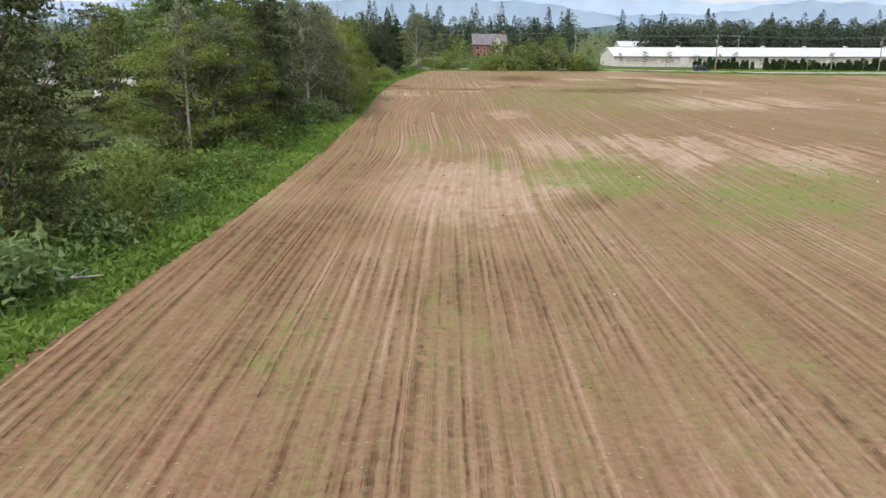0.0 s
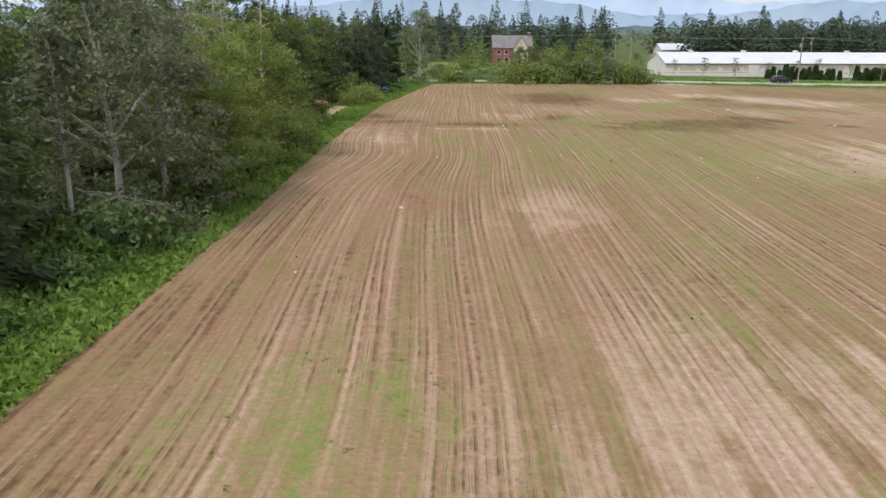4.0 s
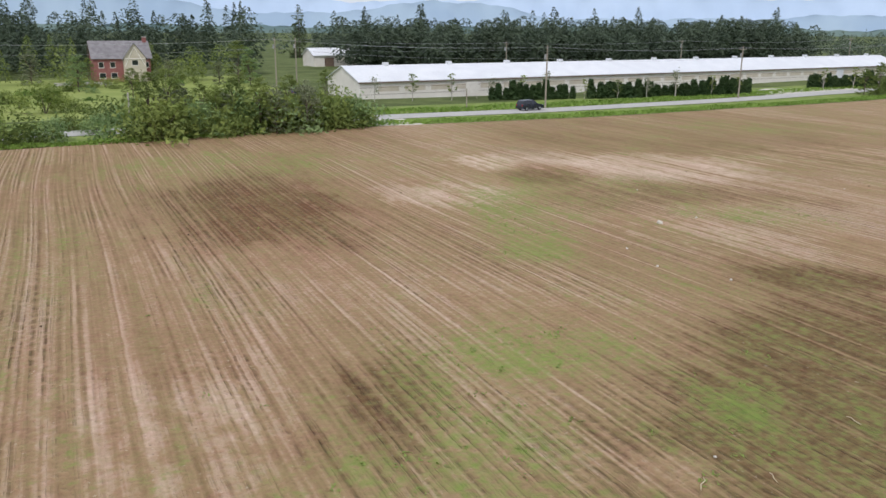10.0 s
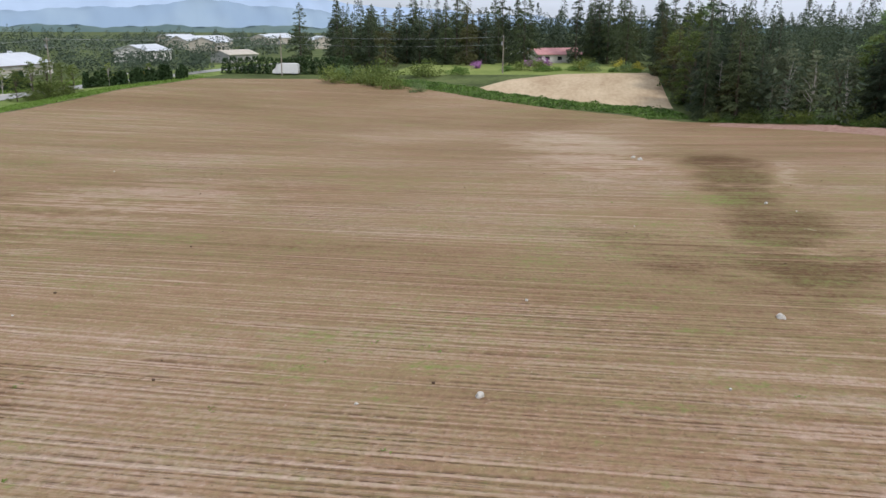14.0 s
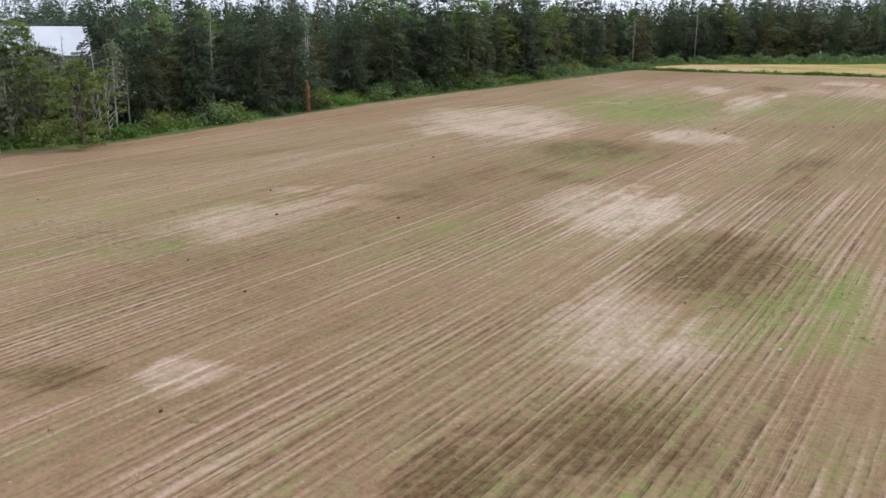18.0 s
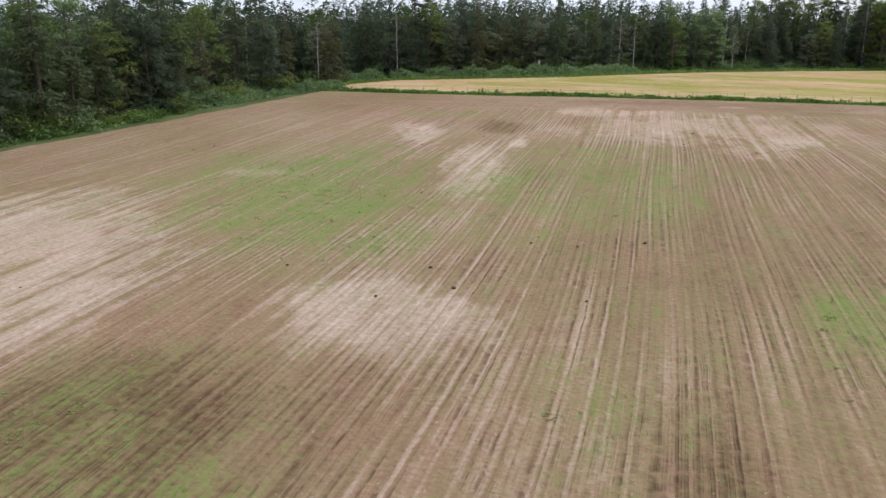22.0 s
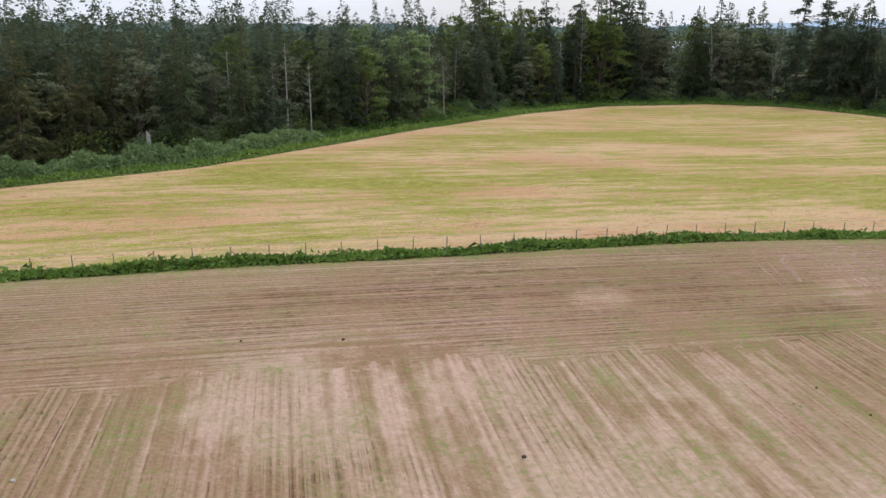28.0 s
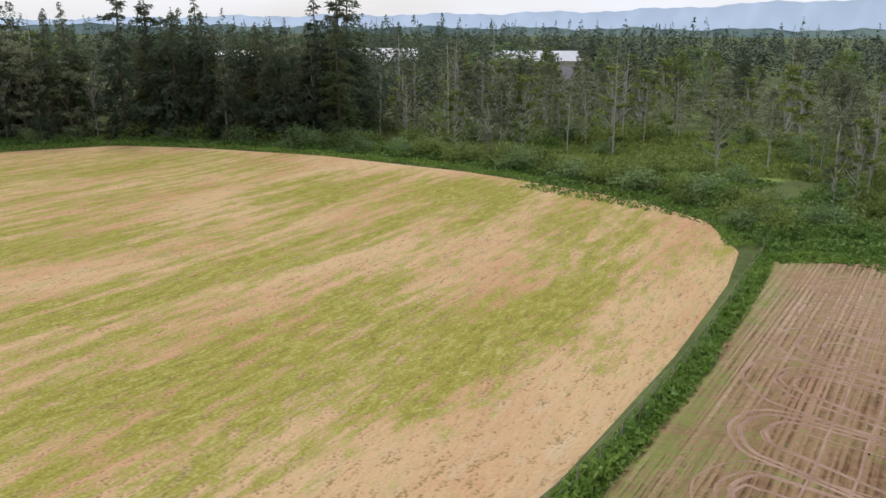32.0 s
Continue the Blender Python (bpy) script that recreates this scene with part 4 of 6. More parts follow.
# ---- woods and hedges ----
rng = np.random.default_rng(7)
WEST_LINE = [(-19, 12), (-18, 40)]
WEST_LINE_2 = [(-20, 57), (-17, 70), (-15, 80), (-13.5, 93), (-13.5, 116), (-15, 130), (-14.5, 142), (-14, 160), (-13, 172), (-12, 182)]
EAST_LINE = [(246, 129), (177, 126), (174, 108), (153, 86), (146, 74), (146, 34), (141, 0), (140, -31), (137, -45)]
SOUTH_LINE = [(137, -48), (135, -65), (118, -77), (101, -86), (87, -97), (75, -110), (53, -133), (32, -147), (7, -152), (-10, -146), (-19, -131), (-25, -110)]


def open_glade(x, y):
    """The gap of low trees before the house in the wood."""
    off = (x - 181) * 0.516 + (y - 62) * 0.856
    return abs(off) < 8.5 and 140 < x < 192


def wild(x, y):
    """The open wild meadow among the alders."""
    return ((x + 46) / 17) ** 2 + ((y + 65) / 9) ** 2 < 1


def yard(x, y):
    """The open strip and the lawn beside the yard fence."""
    return x > -22 and 137.5 < y < 166


leafy, needled = near_maples + near_maples + near_alders[1:], near_firs
for kinds, x, y, s in (
    (hawthorns, -19.6, 35.5, 1.05), (hawthorns, -17.8, 33.0, 0.62), (bushes[:1], -17.2, 35.5, 0.9), (bushes[:1], -18.5, 31, 1.2), (near_maples[:1], -25, 24, 1.0),
    (near_maples[1:], -20.0, 62.0, 1.05), (near_alders[:1], -18.6, 65.0, 0.8), (near_maples[:1], -17.0, 67, 0.78), (near_maples[:1], -19.5, 70, 0.85),
    (near_firs[:1], -16.4, 76.6, 1.0), (near_firs[1:], -17.6, 81, 0.95), (near_alders[:1], -14.6, 87, 0.95), (near_alders[:1], -13.8, 91, 0.9), (near_maples[1:], -13.2, 94.5, 0.85), (snags[1:2], -15.5, 84, 1.0), (snags[1:2], -19.5, 61.5, 1.15),
):
    plant(kinds, x, y, rng, s, s * 1.04)
for x, y, s in ((-15.8, 134, 0.72), (-17.6, 130.5, 0.8), (-14.6, 128, 0.6)):
    plant(hawthorns, x, y, rng, s, s)
for x, y, s in ((-20.5, 141, 0.9), (-21.5, 147, 0.95), (-24, 153, 1.0), (-23.5, 160, 0.9), (-26, 164, 1.0), (-19.5, 136.5, 0.9)):
    plant(near_maples[:1] + near_firs, x, y, rng, s, s)
for k in range(18):
    plant(bushes, rng.uniform(-34, -20), rng.uniform(40, 57), rng, 0.6, 1.1)
for x, y in along([(-12.6, 96), (-12.4, 117)], 2.4, rng, 0, 4):
    plant(near_maples[1:], x, y, rng, 0.8, 1.12)
for x, y in along([(-17.5, 128), (-16.5, 133), (-15.5, 140)], 2.4, rng, 0, 5):
    plant(near_maples[:1] + near_firs[:1] + near_alders[1:], x, y, rng, 0.75, 1.0)
for x, y in along([(-13.4, 167), (-13, 172), (-12.5, 178)], 3.0, rng, 1, 5):
    plant(near_firs + near_maples, x, y, rng, 0.7, 0.95)
for x, y in along(WEST_LINE_2[3:], 3.4, rng, 5, 13):
    if not yard(x, y):
        plant(needled + leafy + snags, x, y, rng, 0.9, 1.15)
for x, y in along(WEST_LINE_2[2:], 3.2, rng, 13, 30):
    plant(firs + maples, x, y, rng, 0.9, 1.2)
for x, y in along([(-34, 100), (-60, 60), (-60, 20)], 6, rng, 0, 16):
    plant(firs[:1] + maples, x, y, rng, 0.8, 1.1)
for x, y in along(WEST_LINE_2[3:], 6, rng, 0.5, 6):
    if not yard(x, y):
        plant(snags, x, y, rng, 0.95, 1.2)
# The dark conifers at the hedge's north end, the clipped column and the grey poplar.
for x, y, s in ((-14.4, 176, 0.85), (-14.0, 185, 0.93), (-13.6, 194, 1.0), (-17, 201, 0.95), (-19, 189, 1.05), (-21, 178, 1.0), (-22, 200, 0.9)):
    plant(spruces, x, y, rng, s, s)
plant(columns, -12.4, 206.6, rng, 1.3, 1.32)
plant(columns, -14, 203, rng, 1.2, 1.25)
plant(near_alders[:1], -7.6, 223.5, rng, 1.15, 1.18)
plant(near_alders[1:], -10.5, 228, rng, 0.85, 0.9)
plant(bushes[:1], -14.2, 167.2, rng, 1.5, 1.55)
plant(bushes[:1], -12.6, 165.6, rng, 0.9, 0.95)
for x, y in along([(-22, 168), (-20, 215)], 3.0, rng, 4, 34):
    plant(firs + maples, x, y, rng, 0.85, 1.1)
for x, y in along([(-16, 226), (-22, 300)], 3.4, rng, 0, 40):
    plant(firs + maples, x, y, rng, 0.7, 1.05)
# Eastern and southern woods.
for x, y in along(EAST_LINE, 2.5, rng, 0.8, 5):
    if not open_glade(x, y):
        plant(firs + firs + maples[:2] + alders[:1] + snags, x, y, rng, 0.8, 1.15)
for x, y in along(EAST_LINE, 3.0, rng, 5, 18):
    if not open_glade(x, y):
        plant(firs + firs + maples, x, y, rng, 0.9, 1.25)
for x, y in along([(144, 84), (172, 68)], 0.8, rng, -9, 9):
    plant(firs[1:2] + maples[:2] + alders, x, y, rng, 0.58, 0.8)
for x, y, s in ((173, 77, 1.12), (177, 72.5, 1.05), (169.5, 69.5, 1.0), (174.5, 69, 1.2), (176, 76.5, 1.15), (167, 75, 0.88), (163.5, 69.5, 0.84), (170, 72, 0.8), (160, 77.5, 0.72)):
    plant(maples[:2], x, y, rng, s, s)
for x, y in ((152, 84), (155, 78), (160, 80), (150, 72), (158, 71)):
    plant(alders + snags, x, y, rng, 0.7, 0.95)
for x, y in along(SOUTH_LINE[:8], 1.8, rng, -1.2, 6):
    plant(firs + firs[:2] + maples[:2] + snags, x, y, rng, 0.72, 1.05)
for x, y in along(SOUTH_LINE[7:], 2.0, rng, 0.8, 7):
    plant(firs + firs + maples[:2] + alders[:1] + snags[1:], x, y, rng, 0.95, 1.4)
for x, y in along(SOUTH_LINE[:7], 2.8, rng, 6, 16):
    plant(firs + maples[:2], x, y, rng, 0.8, 1.02)
for x, y in along(SOUTH_LINE[6:], 2.8, rng, 6, 18):
    plant(firs + maples[:2], x, y, rng, 1.1, 1.5)
plant(maples[2:], 79, -107, rng, 0.95, 0.96)
plant(maples[2:], 70, -115, rng, 0.9, 0.92)
plant(maples[2:], 74, -113, rng, 0.85, 0.88)
# The thin alder wood and scrub south-west of the meadow.
for k in range(110):
    x, y = rng.uniform(-75, -22), rng.uniform(-122, -52)
    if x > -28 - 0.12 * abs(y + 90) or wild(x, y):
        continue
    plant(alders + alders + snags, x, y, rng, 0.7, 1.3)
for k in range(24):
    plant(alders + snags, rng.uniform(-58, -20), rng.uniform(-50, -30), rng, 0.5, 0.95)
for k in range(46):
    plant(bushes, rng.uniform(-40, -8), rng.uniform(-50, -16), rng, 0.5, 1.1)
for k in range(90):
    x, y = rng.uniform(-66, -21), rng.uniform(-122, -40)
    if not wild(x, y):
        plant(bushes + bushes[2:], x, y, rng, 0.6, 1.25)
for x, y in along([(-22, -125), (-24, -95), (-21, -76), (-17, -60), (-12, -52), (-4, -49.5)], 1.1, rng, -0.5, 5):
    plant(bushes, x, y, rng, 0.5, 1.1)
for k in range(70):
    plant(maples + firs[1:2] + alders, rng.uniform(-170, -78), rng.uniform(-150, -10), rng, 0.8, 1.1)
for x, y in along([(-20, 20), (-16, -20), (-9, -34), (-3, -42)], 2.6, rng, -9, -1):
    plant(bushes, x, y, rng, 0.5, 0.9)
for x, y in along(list(zip(WEST_X[4:-3], WEST_Y[4:-3])), 1.5, rng, 2.6, 6.5):
    if not yard(x, y):
        plant(bushes[1:2] + bushes[1:2] + bushes[:1] + bushes[3:], x, y, rng, 0.5, 1.0)
# Bushes along the wood's edges.
for line, step, a, b in ((WEST_LINE, 2.4, -2.5, 1.5), (WEST_LINE_2[2:], 2.4, -1.6, 1.5), ([(-19, 40), (-20, 57)], 2.4, -3, 3), (EAST_LINE[1:], 3.0, -0.6, 1.6), (SOUTH_LINE, 3.2, -0.3, 1.8)):
    for x, y in along(line, step, rng, a, b):
        if not yard(x, y):
            plant(bushes, x, y, rng, 0.55, 1.0)
for x, y, s in ((168, 249.5, 0.45), (172, 249, 0.55), (176, 248.6, 0.6), (181, 249, 0.5), (186, 250, 0.45)):
    plant(maples[:1], x, y, rng, s, s)
# The thicket on the field's north side.
for x, y in along([(12, 219), (30, 219.5), (38, 222)], 1.7, rng, 0.5, 8):
    plant(maples[:1] + maples[:1] + maples[1:2], x, y, rng, 0.42, 0.66)
for x, y in along([(11, 217), (41, 224)], 1.2, rng, 0.2, 5):
    plant(bushes[:1] + bushes[:1] + bushes[2:], x, y, rng, 1.0, 1.6)
for x, y, s in ((0.5, 221, 1.1), (3, 222.5, 0.9), (-2.5, 220, 0.8), (5, 234, 0.9), (8, 228, 0.8), (-4, 240, 0.8), (10, 240, 1.3), (2, 262, 1.4), (21, 246, 1.4), (28, 250, 1.5), (34, 244, 1.3)):
    plant(bushes[:1] + bushes[2:], x, y, rng, s, s * 1.1)
for x, y in spread_near(29, 46, -40, 50, 246, 336):
    plant(bushes + maples[:1], x, y, rng, 0.45, 0.9)
# The eastern ditch and garden.
for x, y, s in ((222, 199, 1.6), (217, 193, 1.5), (213, 189, 1.2), (226, 204, 1.3), (220, 205, 1.2), (209, 182, 0.8), (230, 196, 1.7), (236, 186, 1.6), (242, 178, 1.3)):
    plant(bushes, x, y, rng, s, s * 1.1)
for x, y in along([(247, 132), (249, 168)], 3.2, rng, -3, 0):
    plant(bushes[1:] + bushes[1:2], x, y, rng, 0.7, 1.1)
for x, y in along([(252, 128), (262, 160), (258, 200), (256, 250)], 1.9, rng, -46, -6):
    if y - 138 < 0.37 * (x - 37):
        plant(firs, x, y, rng, 1.0, 1.4)
for x, y in ((11, 345), (17, 343), (30, 344), (33, 347), (14, 332), (20, 326), (35, 338), (40, 330), (46, 322), (28, 322), (-2, 346), (8, 318)):
    plant(maples + bushes[2:3], x, y, rng, 0.5, 0.75)
plant(firs[:1], 248, 223, rng, 1.12, 1.13)
plant(firs[2:], 107, 501, rng, 1.6, 1.6)

# The wood that runs on, too far to count.
def far_wood(name, places, seed, label, tall=17.0, blades=90, material=None, spray=1.15, rounded=0.5, girth=1.0):
    g = np.random.default_rng(seed)
    k = len(places)
    base = np.array(places, float)
    high, wide = tall * g.uniform(0.6, 1.15, k), girth * g.uniform(2.6, 4.6, k)
    round_top = g.uniform(size=k) < rounded
    f = g.uniform(0.06, 1.0, (k, blades)) ** 0.9
    reach = np.where(round_top[:, None], np.sin(np.pi * np.clip(f * 0.9 + 0.08, 0, 1)) ** 0.6, (1.03 - f) ** 0.8) * wide[:, None] * g.uniform(0.3, 1.05, (k, blades))
    turn = g.uniform(0, 2 * np.pi, (k, blades))
    up = np.where(round_top, 0.78, 1.0)[:, None] * high[:, None] * f
    centres = np.stack([base[:, :1] + reach * np.cos(turn), base[:, 1:] + reach * np.sin(turn), rise(base[:, 0], base[:, 1])[:, None] + up], -1).reshape(-1, 3)
    ways = np.stack([np.cos(turn), np.sin(turn), np.full_like(turn, -0.3)], -1).reshape(-1, 3)
    size = (spray * (0.4 + 0.6 * np.clip(reach / wide[:, None], 0, 1))).reshape(-1, 1)
    return tagged(new(name, mesh_of(name, *leaves(g, centres, size, size * 0.55, 0.15, ways, 0.5), material or HAZED_WOOD)), label, "woods", kind="stuff")


def spread(seed, count, x0, x1, y0, y1, keep=lambda x, y: True):
    g = np.random.default_rng(seed)
    pts = np.stack([g.uniform(x0, x1, count), g.uniform(y0, y1, count)], -1)
    return [(x, y) for x, y in pts if keep(x, y)]


def outside_meadow(x, y):
    return y < np.interp(x, (-30, 7, 50, 75, 100, 135, 140), (-158, -172, -152, -130, -106, -92, -60))


far_wood("southern_wood", spread(1, 900, -40, 330, -330, -60, outside_meadow) + spread(2, 420, -320, -30, -420, -165), 3, "dark mixed conifer wood south of the meadow", 16, 110, BLUE_NEEDLES, 0.8)
inner = [q for lo, hi, step in ((12, 24, 1.5), (24, 40, 1.3), (40, 62, 1.3)) for q in along(SOUTH_LINE, step, np.random.default_rng(int(hi)), lo, hi)]
far_wood("southern_wood_margin", inner, 21, "close-grown dark conifers behind the meadow", 18, 320, BLUE_NEEDLES, 0.5, 0.6)
inner = [q for lo, hi, step in ((14, 28, 1.6), (28, 50, 1.5)) for q in along(EAST_LINE[1:], step, np.random.default_rng(int(hi) + 1), lo, hi) if not (open_glade(*q) or (172 < q[0] < 196 and 48 < q[1] < 76))]
far_wood("eastern_wood_margin", inner, 22, "close-grown dark conifers behind the field", 17.5, 420, BLUE_NEEDLES, 0.42, 0.6)
far_wood("alder_wood", spread(23, 420, -175, -24, -180, -84, lambda x, y: (x < -30 or y < -120) and not wild(x, y)) + spread(24, 150, -150, -72, -80, 0), 24, "thin grey-green alder wood south-west of the meadow", 7.5, 170, GREY_LEAVES, 0.42, 0.8)
far_wood("eastern_wood", spread(4, 420, 168, 300, -70, 118, lambda x, y: not (172 < x < 198 and 48 < y < 76) and not open_glade(x, y) and x + 0.2 * y > 172), 5, "dense dark conifer wood east of the field", 17, 260, BLUE_NEEDLES, 0.55)
far_wood("northern_wood", spread(6, 420, 95, 310, 375, 450, lambda x, y: True), 7, "tall mixed wood behind the long barn", 20, 420, DARKWOOD, 0.75, 0.9, 1.4)
far_wood("hillside_wood", spread(8, 260, -190, 62, 368, 470, lambda x, y: not (5 < x < 45 and y < 385)), 9, "dark conifers behind the farmhouse", 23, 420, DARKWOOD, 0.75, 0.5, 1.25)
far_wood("roadside_trees", spread(25, 46, 236, 330, 268, 330) + spread(26, 14, 226, 262, 250, 266), 27, "dark garden trees beyond the road", 7, 240, DARKWOOD, 0.4, 0.9)
far_wood("garden_trees", [(-2, 352), (3, 358), (8, 362), (29, 360), (33, 356), (38, 352), (44, 350), (6, 345), (28, 364), (18, 368), (-8, 348), (36, 345), (-14, 340), (50, 345)], 28, "green garden trees round the farmhouse", 11, 420, LEAVES, 0.42, 0.7)
far_wood("western_wood", spread(10, 200, -150, -46, 96, 330), 11, "trees beyond the western hedge", 12.5, 300, LEAVES, 0.5, 0.7)
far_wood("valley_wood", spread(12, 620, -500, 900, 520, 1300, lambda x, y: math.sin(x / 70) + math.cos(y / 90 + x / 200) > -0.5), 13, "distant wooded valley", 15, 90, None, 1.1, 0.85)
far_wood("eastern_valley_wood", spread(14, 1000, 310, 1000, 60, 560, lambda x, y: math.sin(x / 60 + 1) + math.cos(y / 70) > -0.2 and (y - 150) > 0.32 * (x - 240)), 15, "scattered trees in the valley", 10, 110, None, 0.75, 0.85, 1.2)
far_wood("eastern_hill_wood", spread(18, 330, 285, 400, -60, 260, lambda x, y: y - 138 < 0.36 * (x - 37)), 19, "tall conifers behind the garden", 20, 380, BLUE_NEEDLES, 0.55, 0.5)
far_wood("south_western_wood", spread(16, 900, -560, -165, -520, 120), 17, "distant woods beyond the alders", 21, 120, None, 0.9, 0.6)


def growth(name, line, inner, outer, high, density, material, seed, label, leaf=0.17, slant=0.0):
    """A belt of low plants beside a line: leaves heaped up into an uneven mound."""
    g = np.random.default_rng(seed)
    pts = []
    for (x0, y0), (x1, y1) in zip(line, line[1:]):
        d = math.hypot(x1 - x0, y1 - y0)
        k = int(d * (outer - inner) * density)
        f, off = g.uniform(0, 1, k), g.uniform(0, 1, k)
        o = inner + (outer - inner) * off
        x, y = x0 + f * (x1 - x0) - o * (y1 - y0) / d, y0 + f * (y1 - y0) + o * (x1 - x0) / d
        heap = np.clip(0.62 + 0.3 * wobble(x, y, 1.7, seed) + 0.25 * wobble(x, y, 4.3, seed + 1), 0.12, 1.4)
        profile = np.clip(np.minimum(off * 4 + 0.25, (1 - off) * 4 + 0.25), 0, 1) * (1 + slant * (off - 0.5))
        pts.append(np.stack([x, y, rise(x, y) + 0.05 + high * heap * profile * g.uniform(0.1, 1, k) ** 0.6], -1))
    centres = np.concatenate(pts)
    way = np.tile((0.0, 0.0, 0.6), (len(centres), 1)) + 0.6 * g.normal(size=(len(centres), 3))
    return tagged(new(name, mesh_of(name, *leaves(g, centres, leaf, leaf * 0.6, 0.0, way, 0.3), material)), label, "undergrowth", kind="stuff")


WEST_EDGE = list(zip(WEST_X[1:-1], WEST_Y[1:-1]))
plant_edge = [(float(np.interp(q, WEST_Y, WEST_X)), float(q)) for q in (162, 166, 182, 200, 217)]
growth("bramble_belt", [p for p in WEST_EDGE if p[1] < 130] + [(-10.5, 138)], 1.4, 6.5, 1.5, 52, BRAMBLE, 31, "bright green brambles along the western hedge", 0.15, 0.9)
growth("bramble_belt", plant_edge, 1.4, 6.0, 1.0, 40, BRAMBLE, 47, "green brambles below the dark spruces", 0.15, 0.9)
growth("strip_grass", [(-10.5, 138), (-10.4, 150), (-10.2, 162)], 1.8, 3.4, 0.3, 50, BLADES, 48, "yellow-green grass beside the yard strip", 0.13)
growth("field_edge_grass", WEST_EDGE, -0.7, 2.4, 0.4, 60, BLADES, 32, "green grass along the field's edge")
growth("eastern_edge_brush", [(p, q) for p, q in EAST_LINE[1:]], -1.2, 2.6, 0.9, 16, BRAMBLE, 33, "low green brush along the eastern wood", 0.2, 0.6)
FENCE = [(x, float(np.interp(x, FENCE_X, FENCE_Y))) for x in (136, 120, 105, 92, 80, 70, 60, 45, 30, 15, 0, -8)]
growth("fence_grass", FENCE, -0.6, 0.7, 0.55, 70, BLADES, 34, "tall green grass along the wire fence", 0.17)
growth("fence_weeds", FENCE, -0.4, 0.5, 0.7, 16, BRAMBLE, 35, "dark weeds under the wire fence", 0.2)
SOUTH_EDGE = [(133, -52), (127, -61), (114, -67.5), (98, -75.5), (83, -90.5), (71, -104.5), (49, -127.5), (30, -141.5), (7, -145.5), (-6, -139.5), (-12.5, -128), (-17.5, -110), (-19, -92), (-17.5, -80), (-13.5, -60), (-8.5, -51.5), (0, -48)]
growth("meadow_edge_grass", SOUTH_EDGE, -0.4, 2.6, 0.5, 24, BLADES, 36, "green grass round the mown meadow")
growth("bramble_bank", SOUTH_EDGE[:5], 1.6, 5.8, 1.9, 48, PALE_BRUSH, 37, "long rounded bank of pale green brambles", 0.2)
growth("bramble_bank", SOUTH_EDGE[4:], 2.4, 5.5, 0.9, 18, BRAMBLE, 38, "low brambles at the wood's foot", 0.2)
growth("corner_brambles", [(141, -20), (138, -38), (132, -47)], -3.0, 3.0, 1.5, 26, PALE_BRUSH, 39, "mounded brambles in the field's corner", 0.2)
growth("ditch_growth", [(226, 200), (219, 181), (206, 165), (196, 149), (191, 134), (180, 130)], -4.5, 4.5, 0.9, 14, BRAMBLE, 40, "bright green growth along a ditch", 0.22)
growth("verge_grass", list(zip(NORTH_X[2:], NORTH_Y[2:])), 0.2, 4.5, 0.4, 14, BLADES, 41, "long grass on the road's verge", 0.2)
growth("roadside_grass", [(float(p), float(q)) for p, q in zip(ROAD_X[2:9], ROAD_Y[2:9])], 3.4, 10, 0.45, 7, BLADES, 42, "long grass beside the road", 0.24)
growth("hedge_foot_grass", [(-5, 217.5), (12, 217), (41, 224)], -0.2, 2.4, 0.5, 24, BLADES, 43, "grass at the thicket's foot", 0.18)
growth("corner_thicket", [(-14, -74), (-10, -54), (-4, -44), (0, -34), (-8, -22), (-13, 0)], -2, 22, 0.9, 9, BRAMBLE, 45, "green brambles and nettles filling the field's corner", 0.2)
growth("field_side_grass", FENCE, -0.9, -0.4, 0.25, 40, BLADES, 46, "ragged grass between fence and tilled soil", 0.13)
growth("meadow_scrub", [(-70, -80), (-30, -72)], -32, 32, 0.8, 7, YOUNG, 44, "scattered low scrub in the wild meadow", 0.3)
for k in spruces + hawthorns + near_firs + near_maples + near_alders + columns + firs + maples + alders + snags + bushes:
    for o in (*k.children, k):
        bpy.data.objects.remove(o)

# ---- buildings ----
def box(x0, x1, y0, y1, z0, z1):
    v_ = [(x, y, z) for z in (z0, z1) for y in (y0, y1) for x in (x0, x1)]
    return np.array(v_, float), [(0, 2, 3, 1), (4, 5, 7, 6), (0, 1, 5, 4), (2, 6, 7, 3), (0, 4, 6, 2), (1, 3, 7, 5)]


def bevelled(x0, x1, y0, y1, z0, z1, r=0.03):
    """A box with broken edges."""
    bm = bmesh.new()
    bmesh.ops.create_cube(bm, size=1)
    for v_ in bm.verts:
        v_.co = Vector(((x0 + x1) / 2 + v_.co.x * (x1 - x0), (y0 + y1) / 2 + v_.co.y * (y1 - y0), (z0 + z1) / 2 + v_.co.z * (z1 - z0)))
    bmesh.ops.bevel(bm, geom=bm.edges[:], offset=r, segments=1, affect="EDGES")
    out = np.array([v_.co[:] for v_ in bm.verts]), [tuple(q.index for q in f.verts) for f in bm.faces]
    bm.free()
    return out


def piece(name, shape, material, parent, label="", smooth=False):
    return part(name, mesh_of(name, *shape, material, smooth=smooth), parent, label)


